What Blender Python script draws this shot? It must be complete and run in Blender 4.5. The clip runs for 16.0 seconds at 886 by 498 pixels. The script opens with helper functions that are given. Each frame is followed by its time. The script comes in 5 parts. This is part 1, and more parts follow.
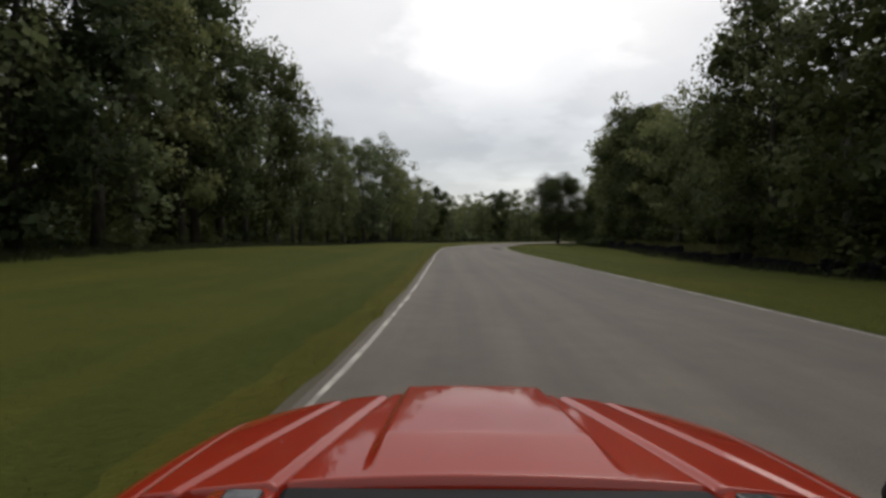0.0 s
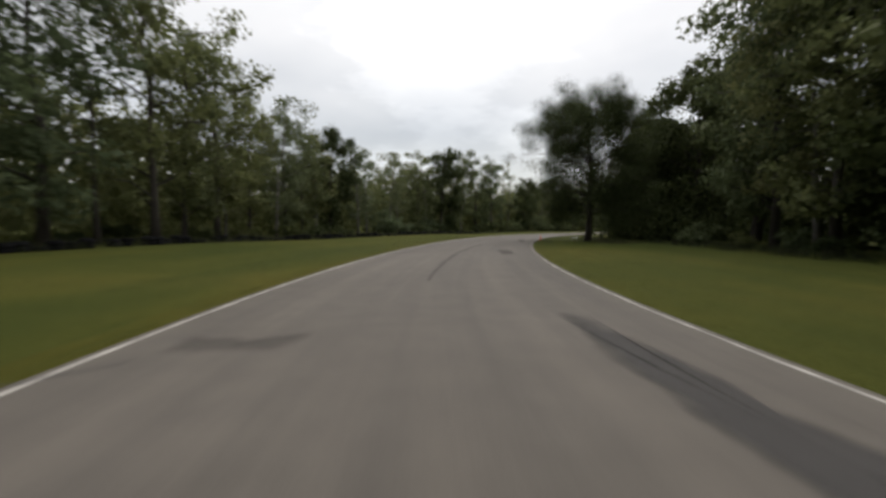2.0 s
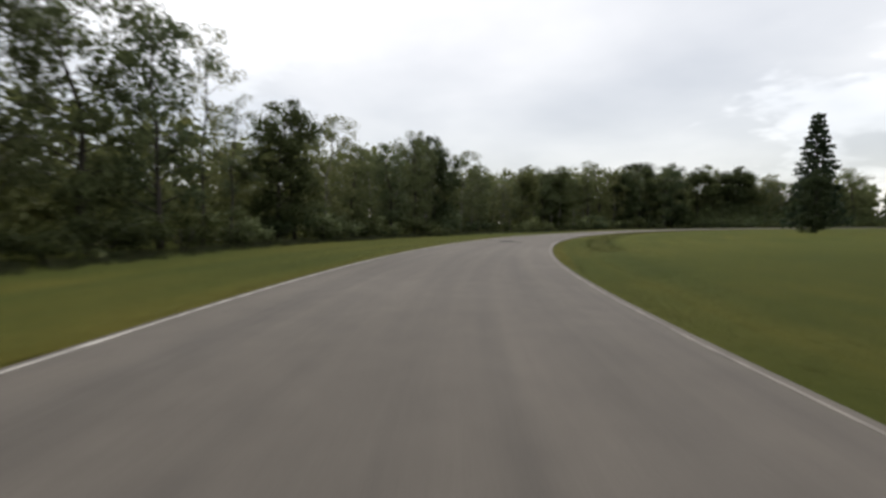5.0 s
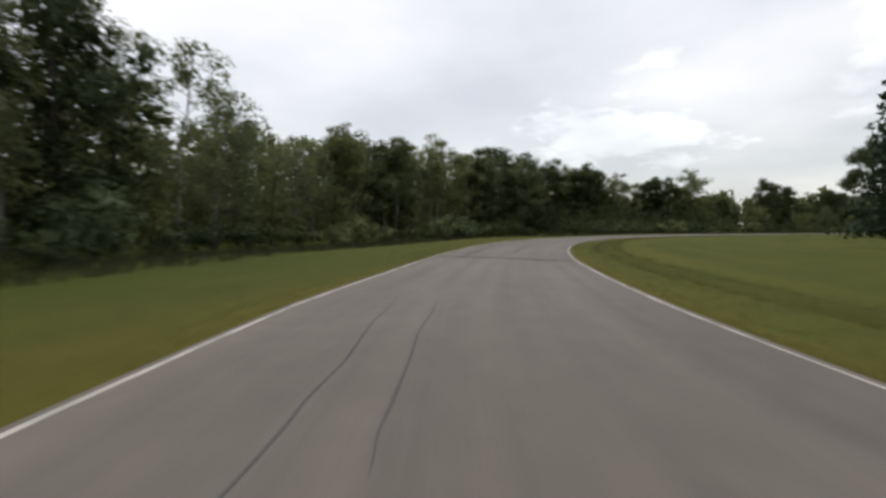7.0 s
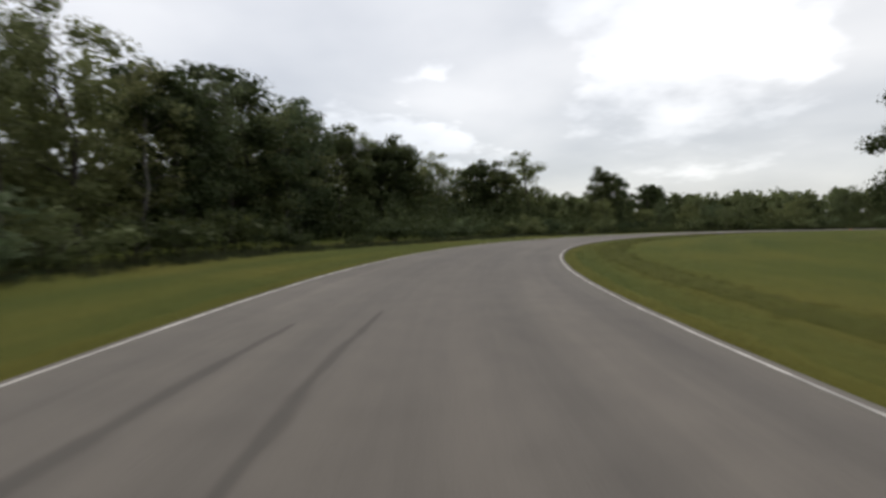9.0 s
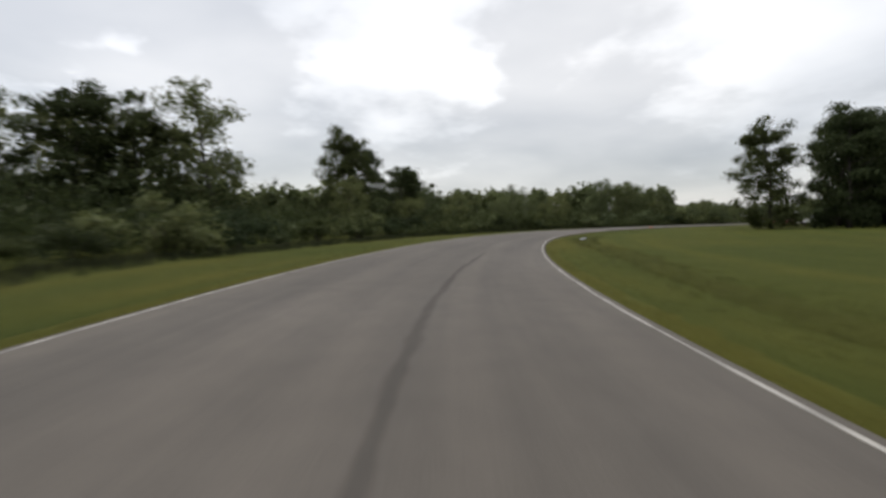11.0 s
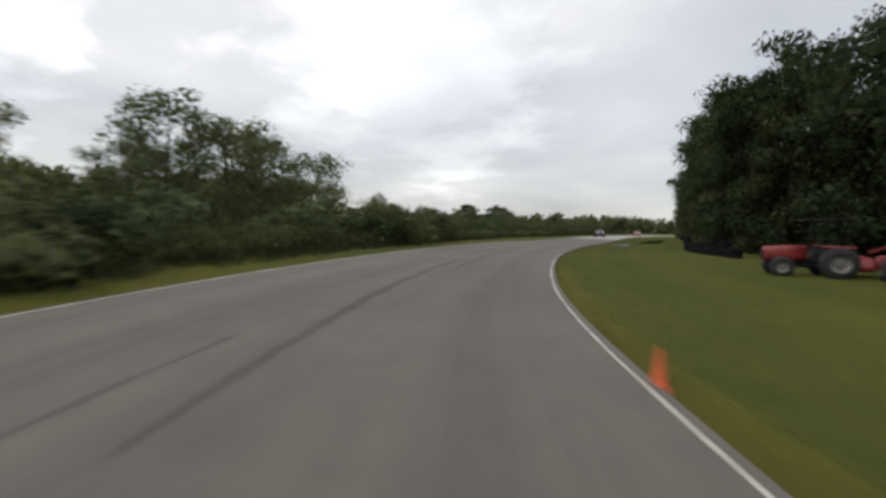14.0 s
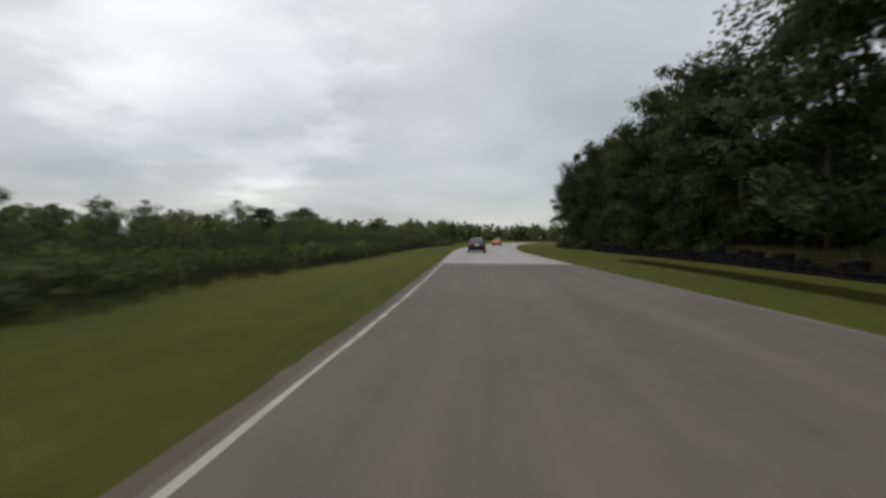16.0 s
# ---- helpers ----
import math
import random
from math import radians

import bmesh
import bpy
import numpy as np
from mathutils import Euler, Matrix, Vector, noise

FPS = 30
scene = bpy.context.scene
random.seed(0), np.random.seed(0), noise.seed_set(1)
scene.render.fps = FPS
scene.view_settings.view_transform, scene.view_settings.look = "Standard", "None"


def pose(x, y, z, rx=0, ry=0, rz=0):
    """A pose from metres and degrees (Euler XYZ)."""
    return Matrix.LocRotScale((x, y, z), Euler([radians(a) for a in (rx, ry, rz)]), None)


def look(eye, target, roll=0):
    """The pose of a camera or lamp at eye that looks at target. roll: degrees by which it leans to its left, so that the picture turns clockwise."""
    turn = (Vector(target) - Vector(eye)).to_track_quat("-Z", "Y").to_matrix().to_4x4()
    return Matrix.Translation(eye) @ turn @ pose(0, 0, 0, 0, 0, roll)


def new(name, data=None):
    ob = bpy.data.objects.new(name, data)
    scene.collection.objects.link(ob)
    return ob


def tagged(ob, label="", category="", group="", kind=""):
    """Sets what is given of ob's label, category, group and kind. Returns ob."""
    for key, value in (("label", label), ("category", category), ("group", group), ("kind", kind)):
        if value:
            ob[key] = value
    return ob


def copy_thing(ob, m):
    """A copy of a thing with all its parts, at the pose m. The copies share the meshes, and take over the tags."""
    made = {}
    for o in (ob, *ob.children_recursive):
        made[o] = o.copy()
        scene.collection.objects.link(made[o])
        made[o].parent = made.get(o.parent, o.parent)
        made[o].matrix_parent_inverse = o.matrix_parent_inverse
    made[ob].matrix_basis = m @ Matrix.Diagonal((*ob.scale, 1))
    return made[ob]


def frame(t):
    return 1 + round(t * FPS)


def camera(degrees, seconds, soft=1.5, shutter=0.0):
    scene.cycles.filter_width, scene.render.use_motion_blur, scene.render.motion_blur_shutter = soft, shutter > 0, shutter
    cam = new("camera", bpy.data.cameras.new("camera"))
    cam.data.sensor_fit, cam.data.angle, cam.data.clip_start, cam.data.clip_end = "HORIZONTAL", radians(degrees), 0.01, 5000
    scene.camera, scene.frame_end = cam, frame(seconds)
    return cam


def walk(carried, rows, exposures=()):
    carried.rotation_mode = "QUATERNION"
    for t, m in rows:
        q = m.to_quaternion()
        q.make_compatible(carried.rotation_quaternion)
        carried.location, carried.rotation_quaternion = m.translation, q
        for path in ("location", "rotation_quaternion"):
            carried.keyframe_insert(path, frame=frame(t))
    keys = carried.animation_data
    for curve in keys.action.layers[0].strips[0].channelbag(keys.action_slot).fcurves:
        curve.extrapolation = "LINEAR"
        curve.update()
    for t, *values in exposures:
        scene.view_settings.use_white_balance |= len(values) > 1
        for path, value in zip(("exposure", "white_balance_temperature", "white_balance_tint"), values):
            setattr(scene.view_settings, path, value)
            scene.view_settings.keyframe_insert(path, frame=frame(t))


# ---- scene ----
cam = camera(84.4, 16.0, soft=3.0, shutter=0.35)

# seconds, x, y, heading, tilt, lean (degrees); the lens rides 1.4 m over the road
EYE = 1.4
ROWS = [
    (0.0, -0.08, 0.00, -0.27, -1.53, -0.49),
    (0.034, -0.08, 0.00, -0.27, -1.53, -0.49),
    (0.1, -0.02, 2.30, -0.18, -1.53, -0.54),
    (0.2, 0.03, 5.30, -0.09, -1.53, -0.59),
    (0.3, 0.09, 8.35, -0.01, -1.54, -0.64),
    (0.5, 0.20, 14.27, 0.17, -1.54, -0.74),
    (1.0, 0.58, 28.28, 1.87, -2.33, -1.08),
    (1.5, 1.42, 41.66, 4.61, -1.86, -0.36),
    (2.0, 2.98, 53.97, 7.80, -2.88, -0.31),
    (2.5, 4.56, 65.48, 11.73, -2.60, 0.73),
    (3.0, 6.81, 76.25, 15.21, -2.58, 1.00),
    (3.5, 9.81, 86.51, 20.27, -2.39, 1.01),
    (4.0, 13.60, 96.36, 24.19, -3.02, 0.28),
    (4.5, 18.12, 105.89, 28.68, -3.00, 0.27),
    (5.0, 23.42, 115.05, 33.43, -2.99, 0.27),
    (5.5, 29.53, 123.83, 38.40, -2.98, 0.26),
    (6.0, 36.46, 132.14, 43.56, -2.97, 0.23),
    (6.5, 44.25, 139.91, 49.02, -3.21, 0.16),
    (7.0, 52.84, 147.07, 55.08, -2.56, 0.06),
    (7.5, 62.42, 153.23, 61.40, -3.06, -0.05),
    (8.0, 72.71, 158.29, 67.43, -2.62, 0.53),
    (8.5, 83.39, 162.29, 73.14, -2.57, 0.88),
    (9.0, 94.28, 165.10, 79.44, -2.59, 0.70),
    (9.5, 105.33, 166.64, 86.60, -2.55, 0.64),
    (10.0, 116.47, 166.70, 94.52, -2.50, 0.66),
    (10.5, 127.56, 165.18, 102.85, -2.45, 0.76),
    (11.0, 138.48, 162.04, 111.11, -3.21, 1.00),
    (11.5, 149.09, 157.35, 118.93, -3.12, 0.67),
    (12.0, 159.43, 151.19, 125.54, -3.08, 0.28),
    (12.5, 169.02, 143.56, 131.90, -3.23, 0.56),
    (13.0, 177.57, 135.13, 138.86, -3.75, -0.25),
    (13.5, 184.84, 125.91, 147.04, -3.43, -0.70),
    (14.0, 191.27, 115.51, 153.88, -2.77, -1.69),
    (14.5, 196.60, 103.93, 160.64, -2.05, -0.82),
    (15.0, 200.64, 91.64, 167.76, -2.59, -1.03),
    (15.5, 203.42, 78.86, 172.78, -1.96, -0.32),
    (16.0, 204.76, 65.84, 174.83, -1.29, -0.54),
]


def ride(x, y, heading, tilt, lean):
    h, p = radians(heading), radians(tilt)
    eye = Vector((x, y, EYE))
    way = Vector((math.sin(h) * math.cos(p), math.cos(h) * math.cos(p), math.sin(p)))
    return look(eye, eye + way, -lean)


walk(cam, [(t, ride(*r)) for t, *r in ROWS], [(0.0, -0.14, 6850, 11), (1.0, -0.05, 6850, 11), (2.5, 0.12, 6850, 11), (3.5, 0.30, 6850, 11), (4.0, 0.12, 6800, 11), (7.0, 0.08, 6700, 11), (11.0, -0.10, 6600, 11), (13.5, 0.0, 6600, 11), (14.5, -0.20, 6600, 11), (16.0, -0.32, 6600, 11)])

# ---- sky and sun: a bright overcast with thin places in the cloud ----
world = bpy.data.worlds.new("overcast_sky")
scene.world = world
world.use_nodes = True
wn, wl = world.node_tree.nodes, world.node_tree.links
wn.clear()


def wnode(kind, **kw):
    n = wn.new(kind)
    for k, val in kw.items():
        n.inputs[k].default_value = val
    return n


coord = wn.new("ShaderNodeTexCoord")
split = wn.new("ShaderNodeSeparateXYZ")
wl.new(coord.outputs["Generated"], split.inputs[0])
steep = wn.new("ShaderNodeMath")
steep.operation = "POWER"
steep.use_clamp = True
steep.inputs[1].default_value = 1.6
wl.new(split.outputs["Z"], steep.inputs[0])
rise = wn.new("ShaderNodeMapRange")
rise.inputs["From Min"].default_value, rise.inputs["From Max"].default_value = 0.0, 1.0
rise.inputs["To Min"].default_value, rise.inputs["To Max"].default_value = 0.55, 1.36
wl.new(steep.outputs[0], rise.inputs["Value"])
# flatten the dome so that the clouds draw out towards the horizon
lift = wn.new("ShaderNodeMath")
lift.operation = "ADD"
lift.inputs[1].default_value = 0.22
wl.new(split.outputs["Z"], lift.inputs[0])
flat = wn.new("ShaderNodeVectorMath")
flat.operation = "DIVIDE"
wl.new(coord.outputs["Generated"], flat.inputs[0])
joined = wn.new("ShaderNodeCombineXYZ")
for k in range(3):
    wl.new(lift.outputs[0], joined.inputs[k])
wl.new(joined.outputs[0], flat.inputs[1])
cloud = wnode("ShaderNodeTexNoise", Scale=0.85, Detail=5.0, Roughness=0.45, Distortion=0.15)
wl.new(flat.outputs[0], cloud.inputs["Vector"])
ramp = wn.new("ShaderNodeValToRGB")
e = ramp.color_ramp.elements
e[0].position, e[0].color = 0.34, (0.72, 0.75, 0.79, 1)
e[1].position, e[1].color = 0.74, (1.3, 1.3, 1.29, 1)
mid = ramp.color_ramp.elements.new(0.52)
mid.color = (0.95, 0.97, 0.99, 1)
wl.new(cloud.outputs["Fac"], ramp.inputs["Fac"])
# thin places where the cloud lets more light through: bearing, height, width (degrees), strength
fray = wnode("ShaderNodeTexNoise", Scale=2.3, Detail=4.0, Roughness=0.55)
wl.new(flat.outputs[0], fray.inputs["Vector"])
jig = wn.new("ShaderNodeVectorMath")
jig.operation = "MULTIPLY_ADD"
jig.inputs[1].default_value, jig.inputs[2].default_value = (0.7, 0.7, 0.5), (-0.35, -0.35, -0.25)
wl.new(fray.outputs["Color"], jig.inputs[0])
strayed = wn.new("ShaderNodeVectorMath")
strayed.operation = "ADD"
wl.new(coord.outputs["Generated"], strayed.inputs[0])
wl.new(jig.outputs[0], strayed.inputs[1])
adrift = wn.new("ShaderNodeVectorMath")
adrift.operation = "NORMALIZE"
wl.new(strayed.outputs[0], adrift.inputs[0])
veil = rise.outputs[0]
for bear, high, broad, gain in ((8, 19, 13, 0.13), (7, 8, 7, 0.08), (73, 10, 9, 0.22), (107, 20, 15, 0.20), (150, 21, 20, 0.20)):
    toward = wn.new("ShaderNodeVectorMath")
    toward.operation = "DOT_PRODUCT"
    toward.inputs[1].default_value = (math.sin(radians(bear)) * math.cos(radians(high)), math.cos(radians(bear)) * math.cos(radians(high)), math.sin(radians(high)))
    wl.new(adrift.outputs[0], toward.inputs[0])
    thin = wn.new("ShaderNodeMapRange")
    thin.interpolation_type = "SMOOTHERSTEP"
    thin.inputs["From Min"].default_value, thin.inputs["From Max"].default_value = math.cos(radians(broad)), 1.0
    thin.inputs["To Min"].default_value, thin.inputs["To Max"].default_value = 0.0, gain
    wl.new(toward.outputs["Value"], thin.inputs["Value"])
    ragged = wn.new("ShaderNodeMath")
    ragged.operation = "MULTIPLY_ADD"
    frayed = wn.new("ShaderNodeMath")
    frayed.operation = "MULTIPLY"
    frayed.inputs[1].default_value = 2.0
    wl.new(cloud.outputs["Fac"], frayed.inputs[0])
    wl.new(thin.outputs[0], ragged.inputs[0])
    wl.new(frayed.outputs[0], ragged.inputs[1])
    wl.new(veil, ragged.inputs[2])
    veil = ragged.outputs[0]
bright = wn.new("ShaderNodeVectorMath")
bright.operation = "SCALE"
wl.new(ramp.outputs["Color"], bright.inputs[0])
wl.new(veil, bright.inputs["Scale"])
sky = wn.new("ShaderNodeTexSky")
sky.sky_type = "NISHITA"
sky.sun_disc = False
sky.sun_elevation, sky.sun_rotation = radians(48), radians(35)
blue = wnode("ShaderNodeBackground", Strength=0.03)
wl.new(sky.outputs["Color"], blue.inputs["Color"])
grey = wnode("ShaderNodeBackground", Strength=1.0)
wl.new(bright.outputs[0], grey.inputs["Color"])
both = wn.new("ShaderNodeAddShader")
wl.new(blue.outputs[0], both.inputs[0])
wl.new(grey.outputs[0], both.inputs[1])
out = wn.new("ShaderNodeOutputWorld")
wl.new(both.outputs[0], out.inputs["Surface"])

lamp = bpy.data.lights.new("sun", "SUN")
lamp.energy, lamp.angle, lamp.color = 1.05, radians(40), (1.0, 0.97, 0.92)
sun = new("sun", lamp)
az, el = radians(35), radians(48)
sun.matrix_world = look((math.sin(az) * math.cos(el) * 200, math.cos(az) * math.cos(el) * 200, math.sin(el) * 200), (0, 0, 0))


# ---- materials ----
def material(name, rough=0.8, metal=0.0, spec=0.5, coat=0.0):
    m = bpy.data.materials.new(name)
    m.use_nodes = True
    b = m.node_tree.nodes["Principled BSDF"]
    b.inputs["Roughness"].default_value, b.inputs["Metallic"].default_value = rough, metal
    b.inputs["Specular IOR Level"].default_value = spec
    b.inputs["Coat Weight"].default_value = coat
    b.inputs["Coat Roughness"].default_value = 0.04
    return m, b, m.node_tree.nodes, m.node_tree.links


def noise_ramp(ns, ls, scale, stops, detail=4.0, rough=0.55, where="Object", stretch=None):
    tc = ns.new("ShaderNodeTexCoord")
    n = ns.new("ShaderNodeTexNoise")
    n.inputs["Scale"].default_value, n.inputs["Detail"].default_value, n.inputs["Roughness"].default_value = scale, detail, rough
    if stretch:
        mp = ns.new("ShaderNodeMapping")
        mp.inputs["Scale"].default_value = stretch
        ls.new(tc.outputs[where], mp.inputs["Vector"])
        ls.new(mp.outputs[0], n.inputs["Vector"])
    else:
        ls.new(tc.outputs[where], n.inputs["Vector"])
    r = ns.new("ShaderNodeValToRGB")
    els = r.color_ramp.elements
    els[0].position, els[0].color = stops[0][0], (*stops[0][1], 1)
    els[1].position, els[1].color = stops[-1][0], (*stops[-1][1], 1)
    for p, c in stops[1:-1]:
        els.new(p).color = (*c, 1)
    ls.new(n.outputs["Fac"], r.inputs["Fac"])
    return n, r


def blend(ns, ls, mode, fac, a, b):
    mx = ns.new("ShaderNodeMix")
    mx.data_type, mx.blend_type = "RGBA", mode
    mx.inputs["Factor"].default_value = fac
    ls.new(a, mx.inputs[6])
    ls.new(b, mx.inputs[7])
    return mx.outputs[2]


def bump(ns, ls, b, height, strength, distance):
    bp = ns.new("ShaderNodeBump")
    bp.inputs["Strength"].default_value, bp.inputs["Distance"].default_value = strength, distance
    ls.new(height, bp.inputs["Height"])
    ls.new(bp.outputs[0], b.inputs["Normal"])


def plain(name, colour, rough=0.6, metal=0.0, vary=0.15, scale=3.0, coat=0.0, spec=0.5):
    """One colour with a little wear at two scales."""
    m, b, ns, ls = material(name, rough, metal, spec, coat)
    lo, hi = tuple(c * (1 - vary) for c in colour), tuple(min(1, c * (1 + vary)) for c in colour)
    _, r1 = noise_ramp(ns, ls, scale, [(0.35, lo), (0.65, hi)])
    _, r2 = noise_ramp(ns, ls, scale * 14, [(0.3, (0.9, 0.9, 0.9)), (0.7, (1, 1, 1))])
    ls.new(blend(ns, ls, "MULTIPLY", 1.0, r1.outputs[0], r2.outputs[0]), b.inputs["Base Color"])
    return m


def drawn_out(ns, ls, colour, lo, hi, scale):
    """Soft streaks along the road, by its own run and offset."""
    _, s1 = noise_ramp(ns, ls, scale, [(0.32, lo), (0.68, hi)], 4, 0.6, "UV", (0.03, 1.0, 1.0))
    return blend(ns, ls, "MULTIPLY", 1.0, colour, s1.outputs[0])


def asphalt(name, lo, hi, rough=0.85, streaky=False):
    m, b, ns, ls = material(name, rough, 0, 0.35)
    _, big = noise_ramp(ns, ls, 0.11, [(0.35, lo), (0.65, hi)], 5)
    g, grain = noise_ramp(ns, ls, 55, [(0.3, (0.72, 0.72, 0.72)), (0.7, (1.12, 1.12, 1.12))], 3)
    _, mid = noise_ramp(ns, ls, 1.6, [(0.32, (0.86, 0.86, 0.87)), (0.6, (1.0, 1.0, 1.0))], 6, 0.65)
    c = blend(ns, ls, "MULTIPLY", 1.0, big.outputs[0], grain.outputs[0])
    c = blend(ns, ls, "MULTIPLY", 1.0, c, mid.outputs[0])
    if streaky:
        c = drawn_out(ns, ls, c, (0.80, 0.80, 0.81), (1.13, 1.12, 1.11), 1.1)
    ls.new(c, b.inputs["Base Color"])
    bump(ns, ls, b, g.outputs["Fac"], 0.35, 0.006)
    return m


def grassy(name, a, bcol, ccol, streaky=False):
    m, b, ns, ls = material(name, 0.95, 0, 0.04)
    _, big = noise_ramp(ns, ls, 0.07, [(0.3, a), (0.5, bcol), (0.7, ccol)], 5)
    f, fine = noise_ramp(ns, ls, 9.0, [(0.3, (0.70, 0.73, 0.68)), (0.7, (1.12, 1.10, 1.05))], 6, 0.7)
    _, mid = noise_ramp(ns, ls, 0.8, [(0.3, (0.82, 0.86, 0.8)), (0.7, (1.08, 1.05, 1.0))], 4)
    c = blend(ns, ls, "MULTIPLY", 1.0, big.outputs[0], fine.outputs[0])
    c = blend(ns, ls, "MULTIPLY", 1.0, c, mid.outputs[0])
    if streaky:
        c = drawn_out(ns, ls, c, (0.68, 0.80, 0.80), (1.24, 1.14, 1.0), 0.55)
    ls.new(c, b.inputs["Base Color"])
    b.inputs["Sheen Weight"].default_value, b.inputs["Sheen Roughness"].default_value = 0.20, 0.45
    b.inputs["Sheen Tint"].default_value = (0.50, 0.56, 0.14, 1)
    bump(ns, ls, b, f.outputs["Fac"], 0.8, 0.04)
    return m


def leafy(name, lo, hi, tip):
    """Leaves: each spray differs a little, and each tree from the next."""
    m, b, ns, ls = material(name, 0.65, 0, 0.12)
    geo = ns.new("ShaderNodeNewGeometry")
    r = ns.new("ShaderNodeValToRGB")
    els = r.color_ramp.elements
    els[0].color, els[1].color = (*lo, 1), (*tip, 1)
    els.new(0.75).color = (*hi, 1)
    ls.new(geo.outputs["Random Per Island"], r.inputs["Fac"])
    info = ns.new("ShaderNodeObjectInfo")
    r2 = ns.new("ShaderNodeValToRGB")
    r2.color_ramp.elements[0].color, r2.color_ramp.elements[1].color = (0.7, 0.78, 0.8, 1), (1.2, 1.12, 0.9, 1)
    ls.new(info.outputs["Random"], r2.inputs["Fac"])
    tint = blend(ns, ls, "MULTIPLY", 1.0, r.outputs[0], r2.outputs[0])
    ls.new(tint, b.inputs["Base Color"])
    thin = ns.new("ShaderNodeBsdfTranslucent")
    ls.new(tint, thin.inputs["Color"])
    mix = ns.new("ShaderNodeMixShader")
    mix.inputs[0].default_value = 0.42
    ls.new(b.outputs[0], mix.inputs[1])
    ls.new(thin.outputs[0], mix.inputs[2])
    ls.new(mix.outputs[0], ns["Material Output"].inputs["Surface"])
    return m


def barky(name, lo, hi):
    m, b, ns, ls = material(name, 0.9, 0, 0.2)
    n, r = noise_ramp(ns, ls, 6.0, [(0.3, lo), (0.7, hi)], 6, 0.6, stretch=(1, 1, 0.25))
    ls.new(r.outputs[0], b.inputs["Base Color"])
    bump(ns, ls, b, n.outputs["Fac"], 0.7, 0.04)
    return m


ASPHALT = asphalt("worn_asphalt", (0.111, 0.097, 0.081), (0.139, 0.122, 0.103), streaky=True)
PATCH = asphalt("fresh_asphalt_patch", (0.052, 0.050, 0.049), (0.076, 0.072, 0.069))
TAR = asphalt("crack_tar", (0.06, 0.056, 0.053), (0.095, 0.087, 0.08))
CONCRETE = asphalt("pale_concrete", (0.30, 0.285, 0.265), (0.37, 0.355, 0.335), streaky=True)
GRAVEL = asphalt("verge_gravel", (0.065, 0.054, 0.035), (0.115, 0.098, 0.066))
LINE = plain("road_paint", (0.34, 0.32, 0.285), 0.8, vary=0.35, scale=2.0)
LAWN = grassy("mown_grass", (0.031, 0.040, 0.011), (0.049, 0.052, 0.0135), (0.073, 0.064, 0.018), True)
BLADE = leafy("grass_blades", (0.034, 0.038, 0.009), (0.047, 0.049, 0.012), (0.063, 0.059, 0.016))
WEED = leafy("tall_weeds", (0.022, 0.029, 0.011), (0.040, 0.047, 0.017), (0.075, 0.072, 0.033))
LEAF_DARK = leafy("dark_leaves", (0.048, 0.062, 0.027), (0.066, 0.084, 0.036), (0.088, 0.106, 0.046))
LEAF_MID = leafy("green_leaves", (0.112, 0.134, 0.066), (0.142, 0.166, 0.078), (0.170, 0.190, 0.094))
LEAF_PALE = leafy("pale_leaves", (0.144, 0.163, 0.084), (0.176, 0.195, 0.098), (0.210, 0.224, 0.120))
NEEDLE = leafy("pine_needles", (0.030, 0.048, 0.028), (0.048, 0.068, 0.038), (0.070, 0.092, 0.052))
SCRUB = leafy("scrub_leaves", (0.034, 0.045, 0.020), (0.053, 0.067, 0.027), (0.078, 0.092, 0.038))
BARK = barky("grey_bark", (0.03, 0.026, 0.022), (0.085, 0.075, 0.065))
BARK_PALE = barky("pale_bark", (0.10, 0.095, 0.085), (0.24, 0.225, 0.20))


# ---- mesh helpers ----
def mesh_of(name, verts, faces, mats, smooth=False):
    me = bpy.data.meshes.new(name)
    me.from_pydata([tuple(p) for p in verts], [], [tuple(f) for f in faces])
    for m in mats if isinstance(mats, (list, tuple)) else [mats]:
        me.materials.append(m)
    if smooth:
        me.polygons.foreach_set("use_smooth", [True] * len(me.polygons))
    me.update()
    return me


def quad_mesh(name, corners, mat, soft=None):
    """One mesh of loose quads from an array (n, 4, 3); soft: a normal for each, for a rounded look."""
    n = len(corners)
    me = bpy.data.meshes.new(name)
    me.vertices.add(n * 4)
    me.vertices.foreach_set("co", np.ascontiguousarray(corners, dtype=np.float32).ravel())
    me.loops.add(n * 4)
    me.loops.foreach_set("vertex_index", np.arange(n * 4, dtype=np.int32))
    me.polygons.add(n)
    me.polygons.foreach_set("loop_start", np.arange(0, n * 4, 4, dtype=np.int32))
    me.materials.append(mat)
    me.update(calc_edges=True)
    if soft is not None:
        me.polygons.foreach_set("use_smooth", np.ones(n, dtype=bool))
        me.normals_split_custom_set_from_vertices(np.repeat(soft, 4, 0).astype(np.float32))
    return me


def child(ob, parent, label=""):
    ob.parent = parent
    return tagged(ob, label)


def bm_mesh(name, bm, mat, smooth=False):
    me = bpy.data.meshes.new(name)
    bmesh.ops.recalc_face_normals(bm, faces=bm.faces)
    bm.to_mesh(me)
    bm.free()
    me.materials.append(mat)
    if smooth:
        me.polygons.foreach_set("use_smooth", [True] * len(me.polygons))
    return me


def part(name, bm, mat, parent, label="", smooth=False):
    return child(new(name, bm_mesh(name, bm, mat, smooth)), parent, label)


